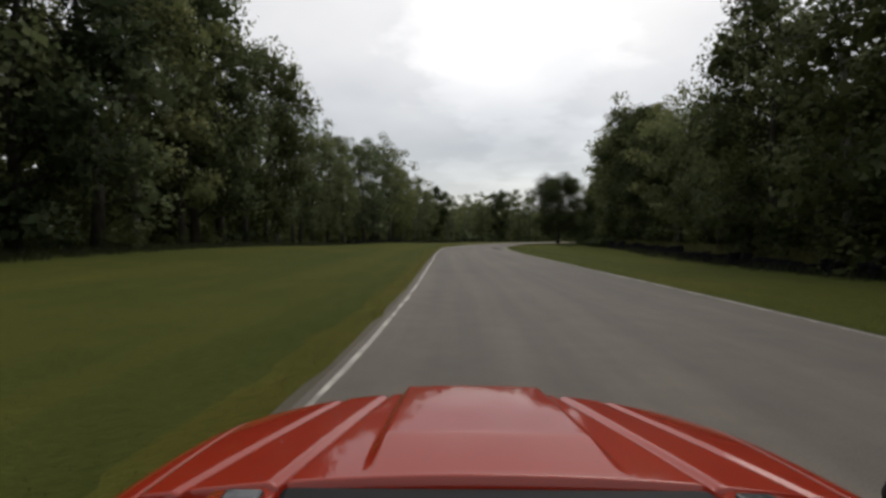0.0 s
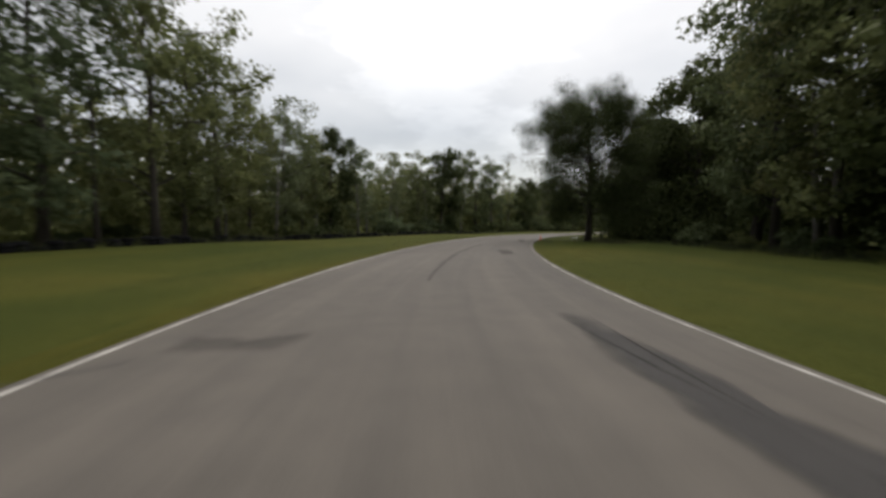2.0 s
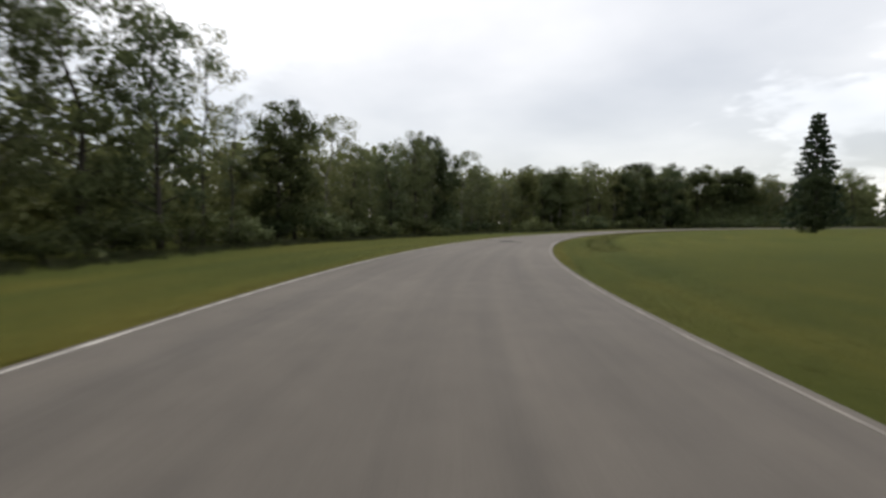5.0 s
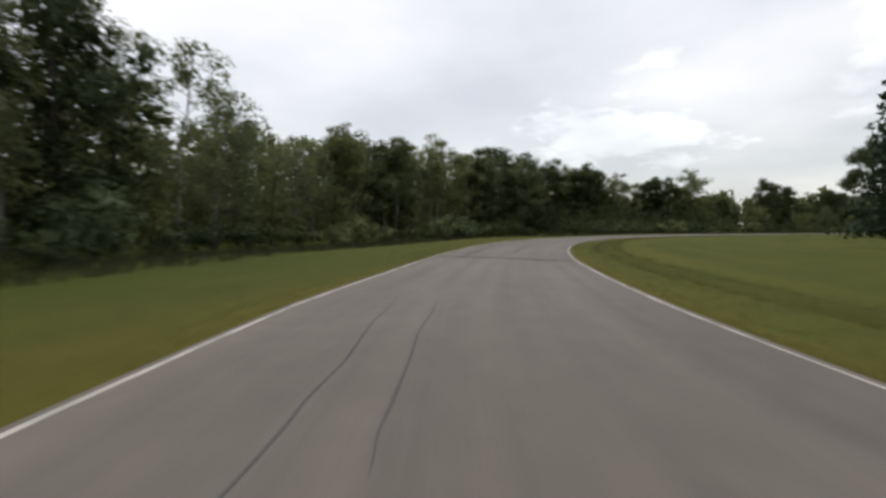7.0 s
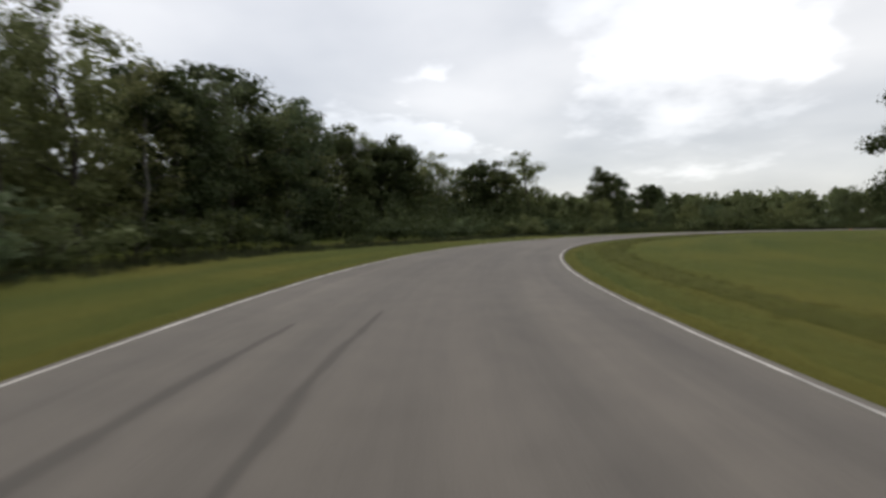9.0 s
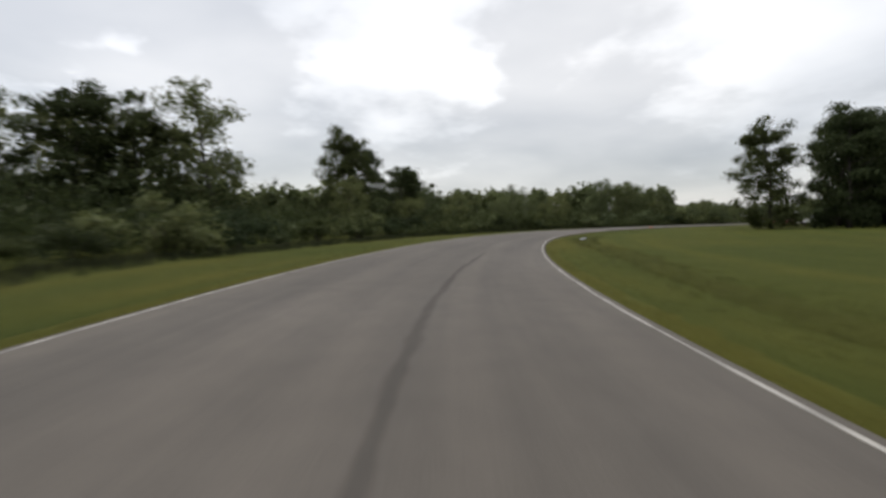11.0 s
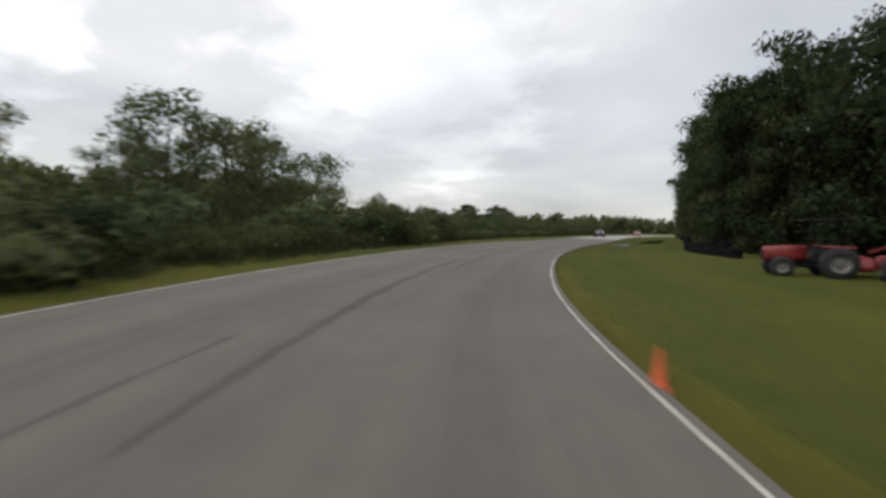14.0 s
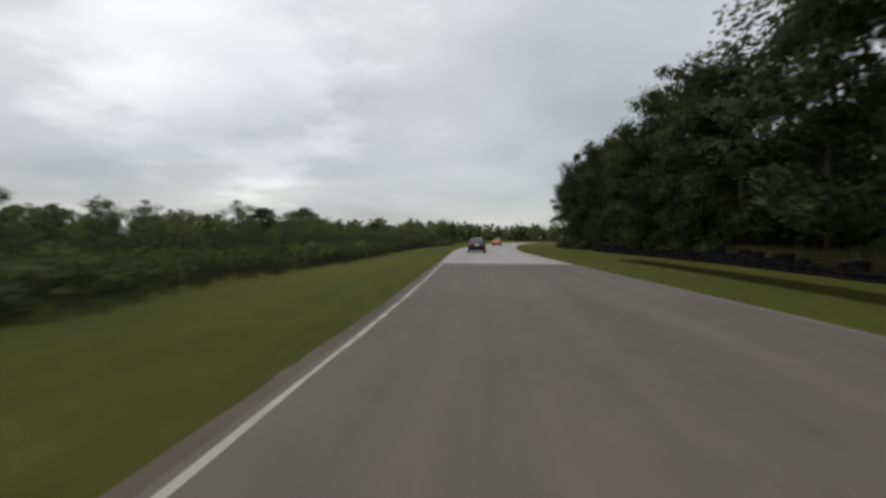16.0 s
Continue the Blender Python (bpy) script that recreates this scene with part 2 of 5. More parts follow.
def box(sx, sy, sz, at=(0, 0, 0), bevel=0.02, turn=None):
    bm = bmesh.new()
    bmesh.ops.create_cube(bm, size=1.0)
    for p in bm.verts:
        p.co = Vector((p.co.x * sx, p.co.y * sy, p.co.z * sz))
    if bevel:
        bmesh.ops.bevel(bm, geom=bm.edges[:], offset=bevel, segments=2, affect="EDGES", profile=0.5)
    m = Matrix.Translation(at)
    bm.transform(m @ turn if turn else m)
    return bm


def tube(points, radii, sides=7, cap=True):
    """A tapered tube through points."""
    verts, faces = [], []
    for i, p in enumerate(points):
        a, b = points[max(i - 1, 0)], points[min(i + 1, len(points) - 1)]
        d = (Vector(b) - Vector(a)).normalized()
        u = d.orthogonal().normalized()
        w = d.cross(u)
        for k in range(sides):
            g = 2 * math.pi * k / sides
            verts.append(Vector(p) + (u * math.cos(g) + w * math.sin(g)) * radii[i])
    for i in range(len(points) - 1):
        for k in range(sides):
            k2 = (k + 1) % sides
            faces.append((i * sides + k, i * sides + k2, (i + 1) * sides + k2, (i + 1) * sides + k))
    if cap:
        faces.append(tuple(range(sides))[::-1])
        faces.append(tuple((len(points) - 1) * sides + k for k in range(sides)))
    return verts, faces


# ---- the circuit: its middle line, by which all else is laid out ----
MIDDLE = np.array([
    (1.6, -100), (1.9, -60), (2.1, -28), (2.1, -10.0), (2.8, 8.0), (2.6, 25.9), (2.4, 43.9), (3.4, 61.8), (7.1, 79.4), (12.9, 96.5), (20.8, 112.7), (31.3, 127.3), (44.0, 140.1), (58.4, 150.8), (74.2, 159.3), (91.2, 165.0), (109.1, 167.9), (127.2, 166.7), (144.6, 161.2), (160.7, 152.7), (175.3, 141.6), (187.4, 127.6), (195.7, 111.2), (200.4, 93.6), (202.5, 75.7), (202.9, 57.7), (205.3, 10.7), (203.9, -24.6), (201.1, -55.0), (195.4, -89.7), (181.8, -137.2), (157.6, -199.8), (124.4, -273.3)])
HALF = 3.65


def spline(ctrl, step=1.0):
    pts = []
    c = np.vstack([2 * ctrl[0] - ctrl[1], ctrl, 2 * ctrl[-1] - ctrl[-2]])
    for i in range(1, len(c) - 2):
        n = max(2, int(np.hypot(*(c[i + 1] - c[i])) / step))
        for k in range(n):
            u = k / n
            pts.append(0.5 * (2 * c[i] + (c[i + 1] - c[i - 1]) * u + (2 * c[i - 1] - 5 * c[i] + 4 * c[i + 1] - c[i + 2]) * u * u
                              + (3 * c[i] - c[i - 1] - 3 * c[i + 1] + c[i + 2]) * u ** 3))
    pts.append(ctrl[-1])
    return np.array(pts, dtype=float)


ROUTE = spline(MIDDLE)
_d = np.gradient(ROUTE, axis=0)
_d /= np.hypot(_d[:, 0], _d[:, 1])[:, None]
SIDE = np.stack([_d[:, 1], -_d[:, 0]], 1)  # to the right
ARC = np.concatenate([[0], np.cumsum(np.hypot(*np.diff(ROUTE, axis=0).T))])
ARC -= ARC[np.argmin(np.abs(ROUTE[:, 1]) + np.abs(ROUTE[:, 0] - 2.5))]
# how far the laid road strays from that line, and how much wider it is to either side, every 15 m
STEPS = np.arange(-20, 470, 15.0)
STRAY = [-0.52, -0.37, -0.19, 0.05, 0.33, 0.47, 0.53, 0.55, 0.39, 0.26, 0.25, 0.29, 0.35, 0.29, 0.19, 0.22, 0.27, 0.25, 0.21, 0.22, 0.22, 0.20, 0.23, 0.20, 0.02, -0.04, 0.02, 0.06, 0.24, 0.42, 0.53, 0.61, 0.69]
WIDEN = [0.06, 0.02, -0.04, -0.12, -0.16, -0.07, -0.07, -0.06, 0.01, -0.01, -0.05, -0.13, -0.24, -0.14, -0.02, -0.05, 0.01, 0.09, 0.17, 0.24, 0.25, 0.26, 0.33, 0.35, 0.28, 0.30, 0.26, 0.20, 0.02, -0.10, -0.11, -0.05, 0.03]
ROUTE = ROUTE + SIDE * np.interp(ARC, STEPS, STRAY)[:, None]


def place(s, lat):
    """The point at s metres along the road, lat metres to the right of its middle."""
    x, y = np.interp(s, ARC, ROUTE[:, 0]), np.interp(s, ARC, ROUTE[:, 1])
    u, w = np.interp(s, ARC, SIDE[:, 0]), np.interp(s, ARC, SIDE[:, 1])
    return x + u * lat, y + w * lat


def bearing(s):
    u, w = np.interp(s, ARC, SIDE[:, 0]), np.interp(s, ARC, SIDE[:, 1])
    return math.degrees(math.atan2(w, u))


def nearest(xy):
    """Arc and side offset of points, roughly."""
    xy = np.atleast_2d(xy)
    s, lat = np.empty(len(xy)), np.empty(len(xy))
    r, sd, a = ROUTE[::3], SIDE[::3], ARC[::3]
    for i in range(0, len(xy), 4000):
        q = xy[i:i + 4000]
        d = ((q[:, None] - r[None]) ** 2).sum(2)
        k = d.argmin(1)
        s[i:i + 4000] = a[k]
        side = ((q - r[k]) * sd[k]).sum(1)
        lat[i:i + 4000] = np.where(side >= 0, 1, -1) * np.sqrt(d[np.arange(len(q)), k])
    return s, lat


def smoothstep(a, b, x):
    u = np.clip((x - a) / (b - a), 0, 1)
    return u * u * (3 - 2 * u)


def relief(x, y):
    """Height of the grass."""
    s, lat = nearest(np.stack([np.ravel(x), np.ravel(y)], 1))
    a = np.abs(lat)
    z = -0.05 + 0.16 * smoothstep(6, 16, a) * (np.sin(np.ravel(x) * 0.13) * np.cos(np.ravel(y) * 0.11))
    z += 0.45 * smoothstep(5, 17, -lat) * (1 - smoothstep(45, 100, s))
    return z.reshape(np.shape(x))


def lay_out(me, run, offset):
    """Give a mesh the road's own measure: metres along it and metres from its middle."""
    idx = np.empty(len(me.loops), dtype=np.int32)
    me.loops.foreach_get("vertex_index", idx)
    layer = me.uv_layers.new(name="along")
    layer.data.foreach_set("uv", np.stack([np.asarray(run)[idx], np.asarray(offset)[idx]], 1).astype(np.float32).ravel())


RIM_LEFT = [(-70, 0), (165, 0.1), (172, 0.3), (178, 0.8), (184, 1.05), (194, 1.05), (202, 0.42), (212, 0.05), (560, 0)]
RIM_RIGHT = [(-70, 0), (172, 0), (180, 0.2), (192, 0.3), (202, 0.16), (212, 0), (560, 0)]


def rim(s, lat):
    """An offset that keeps to the edge of the road where the road narrows."""
    table = np.array(RIM_LEFT if lat < 0 else RIM_RIGHT, float)
    return lat + np.interp(s, table[:, 0], table[:, 1]) + math.copysign(1, lat) * np.interp(s, STEPS, WIDEN)


def ribbon(name, s0, s1, a, b, z, mat, step=1.0, wobble=0.0, thick=0.03, seed=1, taper=0.0):
    """A strip of the road between two offsets, with a skirt to the ground."""
    ss = np.arange(s0, s1 + 1e-6, step)
    rs = np.random.RandomState(seed)
    wa, wb = rs.normal(0, wobble, len(ss)), rs.normal(0, wobble, len(ss))
    xa, ya = place(ss, (rim(ss, a) if abs(a) > 3 else a) + wa)
    lb = (rim(ss, b) if abs(b) > 3 else b) + wb
    if taper:
        la = rim(ss, a) + wa
        lb = la + (lb - la) * np.clip(np.minimum(ss - s0, s1 - ss) / taper, 0.03, 1)
    xb, yb = place(ss, lb)
    n = len(ss)
    v = np.concatenate([np.stack([xa, ya, np.full(n, z - thick)], 1), np.stack([xa, ya, np.full(n, z)], 1),
                        np.stack([xb, yb, np.full(n, z)], 1), np.stack([xb, yb, np.full(n, z - thick)], 1)])
    f = []
    for k in range(3):
        for i in range(n - 1):
            f.append((k * n + i, (k + 1) * n + i, (k + 1) * n + i + 1, k * n + i + 1))
    f += [(0, n, 2 * n, 3 * n), (n - 1, 4 * n - 1, 3 * n - 1, 2 * n - 1)]
    me = mesh_of(name, v, f, mat)
    lay_out(me, np.tile(ss, 4), np.concatenate([np.full(2 * n, a), np.full(2 * n, b)]))
    return new(name, me)


# ground: one sheet to the horizon, finer round the circuit
gx = np.concatenate([[-4000, -1500, -600, -250, -140], np.arange(-80, 321, 2.0), [380, 480, 800, 1800, 4000]])
gy = np.concatenate([[-4000, -1500, -700, -350, -240], np.arange(-160, 261, 2.0), [320, 420, 800, 1800, 4000]])
GX, GY = np.meshgrid(gx, gy)
GZ = relief(GX, GY)
nx, ny = len(gx), len(gy)
gf = [(j * nx + i, j * nx + i + 1, (j + 1) * nx + i + 1, (j + 1) * nx + i) for j in range(ny - 1) for i in range(nx - 1)]
ground = new("ground", mesh_of("ground", np.stack([GX.ravel(), GY.ravel(), GZ.ravel()], 1), gf, LAWN, True))
lay_out(ground.data, *nearest(np.stack([GX.ravel(), GY.ravel()], 1)))
tagged(ground, "mown olive-green grass verge and infield beside the track", "grass", kind="structure")

SLAB = 407.5
road = ribbon("road", -70, SLAB, -HALF - 0.13, HALF + 0.13, 0.0, ASPHALT, thick=0.12)
tagged(road, "worn grey-brown asphalt race track with tar-sealed cracks", "road", kind="structure")
slab = ribbon("road_concrete", SLAB + 0.002, 560, -HALF - 0.13, HALF + 0.13, 0.0, CONCRETE, thick=0.12)
tagged(slab, "pale concrete section of the track past the joint", "road", kind="structure")
WORN = plain("worn_road_paint", (0.19, 0.17, 0.145), 0.85, vary=0.4, scale=4.0)
for nm, s0, s1, lat, mat, word in (("trim_line_left", -70, SLAB - 0.5, -HALF, LINE, "worn white"), ("trim_line_right", -70, 74, HALF, LINE, "worn white"),
                                   ("trim_line_right_faded", 74, 150, HALF, WORN, "almost worn-off pale"), ("trim_line_right_far", 150, 352, HALF, LINE, "worn white"),
                                   ("trim_line_right_end", 352, SLAB - 0.5, HALF, WORN, "almost worn-off pale")):
    ln = ribbon(nm, s0, s1, lat - (0.038 if lat < 0 else 0.027), lat + (0.038 if lat < 0 else 0.027), 0.004, mat, wobble=0.008, thick=0.006, seed=3 if lat < 0 else 4)
    tagged(ln, word + " painted edge line along the asphalt", "road marking", kind="structure")


# ---- trees ----
def sprays(rs, centres, radii, per, size, squash, droop, near, far):
    """Loose leaf sprays round the centres, between two shares of their radii."""
    n = per * len(centres)
    c = np.repeat(np.asarray(centres, float), per, 0)
    r = np.repeat(np.asarray(radii, float), per)
    d = rs.normal(size=(n, 3))
    d /= np.linalg.norm(d, axis=1)[:, None]
    p = c + d * (r * rs.uniform(near, far, n) ** 0.6)[:, None] * np.array([1, 1, squash])
    u = rs.normal(size=(n, 3)) + d * 0.5
    u[:, 2] -= droop
    u /= np.linalg.norm(u, axis=1)[:, None]
    w = np.cross(u, rs.normal(size=(n, 3)))
    w /= np.linalg.norm(w, axis=1)[:, None]
    s = size * rs.uniform(0.55, 1.3, n)
    u *= s[:, None]
    w *= (s * rs.uniform(0.45, 0.8, n))[:, None]
    out = d * 0.9 + rs.normal(size=(n, 3)) * 0.25 + np.array([0, 0, 0.45])
    out /= np.linalg.norm(out, axis=1)[:, None]
    # turn every spray's face outwards
    w *= np.where((np.cross(u, w) * out).sum(1) < 0, -1, 1)[:, None]
    bend = np.cross(u, w) / s[:, None] * 0.25
    return np.stack([p - u, p - w * 0.9 + bend, p + u * 0.9, p + w + bend * 0.6], 1), out


def leaf_cards(rs, centres, radii, per, size, squash=0.75, droop=0.0, core=0.24):
    """Leaf clumps: a core of larger sprays that closes each clump, and a shell of small ones."""
    inner = sprays(rs, centres, radii, max(1, int(per * core)), size * 1.7, squash, droop, 0.02, 0.5)
    outer = sprays(rs, centres, radii, max(3, int(per * 1.1)), size * 0.74, squash, droop, 0.4, 1.0)
    return np.concatenate([inner[0], outer[0]]), np.concatenate([inner[1], outer[1]])


def leafage(name, cards, mat):
    return quad_mesh(name, cards[0], mat, cards[1])


def wooden(name, stems, mat):
    verts, faces = [], []
    for pts, rad, sides in stems:
        v, f = tube(pts, rad, sides)
        k = len(verts)
        verts += v
        faces += [tuple(i + k for i in q) for q in f]
    return mesh_of(name, verts, faces, mat, True)


def broadleaf(rs, height, spread, base, limbs, per, size, leaf, bark, lean=0.05, thick=0.022, twigs=3, crest=0.93, skirt=0.0, puff=1.0, core=0.24):
    """Tapered trunk, rising limbs and a crown of leaf clumps with gaps. Returns trunk and crown meshes."""
    top = Vector((rs.normal() * lean * height, rs.normal() * lean * height, height * crest))
    spine = []
    for k in range(7):
        u = k / 6
        spine.append(Vector((top.x * u * u + rs.normal() * 0.06 * height * 0.1, top.y * u * u + rs.normal() * 0.06 * height * 0.1, top.z * u)))
    spine[0] = Vector((0, 0, -0.15))
    r0 = height * thick
    stems = [(spine, [r0 * (1.35 if k == 0 else 1 - 0.14 * k) for k in range(7)], 8)]
    cent, rad = [], []
    for i in range(limbs):
        u = base + (1 - base) * (i + 0.5) / limbs
        a = i * 2.399 + rs.uniform(-0.5, 0.5)
        s0 = spine[0].lerp(top, u * 0.92)
        # crown profile: widest at about a third of its height
        q = (u - base) / (1 - base)
        prof = max(skirt if q < 0.45 else 0, math.sin(math.pi * (0.14 + 0.74 * q)) ** 0.65)
        reach = spread * max(0.25, prof) * rs.uniform(0.7, 1.15)
        end = s0 + Vector((math.cos(a) * reach, math.sin(a) * reach, reach * (rs.uniform(0.15, 0.6) - (0.3 if skirt and q < 0.35 else 0))))
        end.z = min(end.z, height * 1.02)
        bent = s0.lerp(end, 0.5) + Vector((0, 0, reach * 0.12))
        stems.append(([s0, bent, end], [r0 * 0.36 * (1 - 0.6 * q), r0 * 0.22 * (1 - 0.5 * q), r0 * 0.06], 5))
        for k in range(twigs):
            v = rs.uniform(0.45, 1.0)
            p = s0.lerp(end, v) + Vector(rs.uniform(-1.1, 1.1, 3)) * reach * 0.2
            cent.append(p)
            rad.append(spread * rs.uniform(0.24, 0.42) * puff)
    for k in range(3):
        cent.append(top + Vector(rs.uniform(-1.3, 1.3, 3)) * spread * 0.22)
        rad.append(spread * rs.uniform(0.2, 0.32))
    return wooden("trunk", stems, bark), leafage("crown", leaf_cards(rs, cent, rad, per, size, core=core), leaf)


def conifer(rs, height, spread, leaf, bark, per=60, size=0.34):
    spine = [Vector((0, 0, -0.15)), Vector((0.05, 0, height * 0.5)), Vector((0, 0.05, height))]
    stems = [(spine, [height * 0.018, height * 0.011, 0.02], 8)]
    cent, rad = [], []
    tiers = int(height * 1.5)
    for i in range(tiers):
        u = 0.10 + 0.9 * i / tiers
        reach = spread * (1 - u) ** 0.8 * rs.uniform(0.75, 1.15) + 0.25
        for k in range(5):
            a = 2 * math.pi * k / 5 + i * 0.7 + rs.uniform(-0.3, 0.3)
            s0 = Vector((0, 0, height * u))
            end = s0 + Vector((math.cos(a) * reach, math.sin(a) * reach, -reach * 0.12))
            stems.append(([s0, end], [0.05 * (1.2 - u), 0.01], 4))
            for v in (0.5, 0.9):
                cent.append(s0.lerp(end, v))
                rad.append(max(0.22, reach * 0.34))
    return wooden("trunk", stems, bark), leafage("crown", leaf_cards(rs, cent, rad, max(4, per // 8), size, 0.45, 0.6), leaf)


def tree_thing(name, meshes, label, category="tree", group=""):
    ob = new(name)
    child(new("trunk", meshes[0]), ob)
    child(new("crown", meshes[1]), ob)
    return tagged(ob, label, category, group)


RS = np.random.RandomState(11)
KINDS = {
    "birch": [broadleaf(RS, 14.0, 2.3, 0.52, 15, 70, 0.13, LEAF_MID, BARK_PALE, 0.06, 0.0085, puff=0.95, core=0.08) for _ in range(3)],
    "tall": [broadleaf(RS, 15.0, 3.3, 0.12, 25, 78, 0.165, LEAF_MID, BARK, 0.05, 0.013, puff=0.95, core=0.10) for _ in range(4)],
    "dark": [broadleaf(RS, 15.0, 3.8, 0.06, 27, 96, 0.175, LEAF_DARK, BARK, 0.05, 0.014) for _ in range(3)],
    "pale": [broadleaf(RS, 15.0, 2.9, 0.18, 23, 66, 0.15, LEAF_PALE, BARK_PALE, 0.07, 0.010, puff=0.9, core=0.06) for _ in range(4)],
    "open": [broadleaf(RS, 15.0, 2.5, 0.34, 15, 60, 0.125, LEAF_PALE, BARK, 0.08, 0.009, 3, puff=0.85, core=0.04) for _ in range(3)],
    "full": [broadleaf(RS, 15.0, 3.9, 0.03, 36, 120, 0.16, LEAF_DARK, BARK, 0.04, 0.016, skirt=0.72) for _ in range(4)],
    "fine": [broadleaf(RS, 15.0, 3.7, 0.05, 28, 125, 0.145, LEAF_DARK, BARK, 0.05, 0.014, skirt=0.6) for _ in range(4)],
    "low": [broadleaf(RS, 7.0, 2.8, 0.06, 20, 96, 0.10, LEAF_MID, BARK, 0.08, 0.014, 3, 0.93, 0.9, core=0.14) for _ in range(4)],
}
LABELS = {
    "birch": ("slender birch with a bare white stem and a high crown", "birches"),
    "tall": ("tall green broadleaf tree at the edge of the woods", "woodland trees"),
    "dark": ("tall dark broadleaf tree with a dense crown", "woodland trees"),
    "pale": ("slender tree with pale bark and light green leaves", "woodland trees"),
    "open": ("thin tree with a sparse open crown above the woods", "woodland trees"),
    "full": ("dense dark-green broadleaf tree with a full crown", "infield trees"),
    "fine": ("tall dark tree at the edge of the inner woods", "woodland trees"),
    "low": ("low rounded tree among the roadside scrub", "scrub trees"),
}
FULL = {"birch": 14.0, "tall": 15.0, "dark": 15.0, "pale": 15.0, "open": 15.0, "full": 15.0, "fine": 15.0, "low": 7.0}
PROTO = {}


def plant(kind, x, y, height, rs, wide=1.0):
    pick = rs.randint(len(KINDS[kind]))
    key = (kind, pick)
    k = height / FULL[kind]
    m = pose(x, y, float(relief(np.array([x]), np.array([y]))[0]), 0, 0, rs.uniform(0, 360))
    if key not in PROTO:
        ob = PROTO[key] = tree_thing("tree", KINDS[kind][pick], *[LABELS[kind][0], "tree", LABELS[kind][1]])
    else:
        ob = copy_thing(PROTO[key], m)
    ob.matrix_basis = m
    ob.scale = (k * wide, k * wide, k)
    return ob


def edge_of(table, s):
    t = np.array(table, float)
    return np.interp(s, t[:, 0], t[:, 1])


# lawn edge and first row of trees to the left, by metres along the road
LAWN_LEFT = [(-70, -17), (0, -17), (60, -16.5), (100, -16), (112, -13), (165, -12.7), (172, -11), (209, -10.5), (240, -12), (264, -9.8), (275, -11), (289, -9.8),
             (313, -8.3), (322, -8), (335, -5.9), (345, -6), (357, -6.6), (365, -7), (387, -9.1), (394, -10), (411, -9.1), (560, -9)]
ROW_LEFT = [(-70, -18), (45, -18.5), (78, -17.5), (102, -21), (130, -19.5), (165, -17), (189, -18.5), (205, -21), (236, -24), (252, -30), (264, -41), (284, -42), (290, -35), (297, -29)]
HIGH_LEFT = [(-70, 18.5), (30, 18.5), (42, 20.5), (52, 20.5), (57, 14.5), (67, 15), (74, 18), (80, 18.5), (84, 16.5), (88, 13.4), (100, 13.8), (108, 12.5), (125, 12.5), (135, 14.5), (150, 12.5), (165, 12.2), (172, 13.2), (179, 14.6), (188, 14.2), (195, 11), (212, 13.0), (224, 14.8),
             (240, 16.6), (256, 18.4), (264, 17.0), (272, 16.5), (290, 15.2), (297, 15)]
rs = np.random.RandomState(5)
s = -62.0
while s < 297:
    lat = edge_of(ROW_LEFT, s) - rs.uniform(0, 1.8)
    x, y = place(s, lat)
    kind = "full" if s > 256 and rs.uniform() < 0.45 else rs.choice(["tall", "dark", "pale", "open"], p=[0.42, 0.26, 0.22, 0.10] if s < 40 else [0.36, 0.14, 0.32, 0.18] if s < 95 else [0.42, 0.22, 0.26, 0.10] if s < 190 else [0.50, 0.14, 0.26, 0.10])
    plant(kind, x, y, edge_of(HIGH_LEFT, s) * rs.uniform(0.82, 1.08) * (1.02 if s < 125 else 1.07 if s < 163 else 0.95 if s < 205 else 1.0 if s < 262 else 1.1), rs, rs.uniform(0.85, 1.15) if s < 190 else rs.uniform(1.05, 1.4))
    s += rs.uniform(2.6, 4.0)

# birches with bare stems before the woods
for x, y, h in ((100.5, 187.6, 13.0), (102.0, 188.6, 12.4), (99.2, 188.4, 12.8), (90.6, 187.0, 12.6), (89.6, 186.2, 12.2), (91.8, 187.6, 13.2), (93.2, 187.4, 12.0), (110.5, 189.6, 12.6), (111.8, 189.2, 12.2)):
    plant("birch", x, y, h, rs, 1.0)

# single trees and low trees on the outside of the second bend
for kind, x, y, h, w in (("full", 200.9, 151.0, 13.6, 1.0), ("full", 207.0, 147.8, 12.6, 1.05), ("full", 221.6, 138.0, 11.6, 1.35), ("full", 227.0, 134.0, 11.2, 1.3),
                         ("low", 224.2, 115.6, 6.2, 1.0), ("low", 221.0, 95.1, 9.2, 1.2), ("low", 223.0, 86.5, 8.6, 1.2), ("low", 220.8, 90.6, 8.4, 1.1), ("low", 228.0, 82.0, 9.0, 1.2), ("low", 225.7, 75.3, 8.4, 1.2), ("low", 233.2, 52.7, 5.8, 1.1),
                         ("low", 250.4, 95.0, 8.2, 1.2), ("low", 258.8, 110.1, 7.4, 1.2), ("low", 243.0, -6.4, 6.4, 1.2), ("low", 246.5, -43.0, 8.0, 1.2), ("low", 219.9, -30.5, 5.0, 0.9),
                         ("full", 280.5, -130.0, 13.0, 2.0), ("full", 296.0, -124.0, 13.5, 1.9), ("tall", 221.3, -105.5, 8.5, 1.0), ("tall", 229.0, -114.0, 7.4, 1.3)):
    plant(kind, x, y, h, rs, w)
s = 301.0
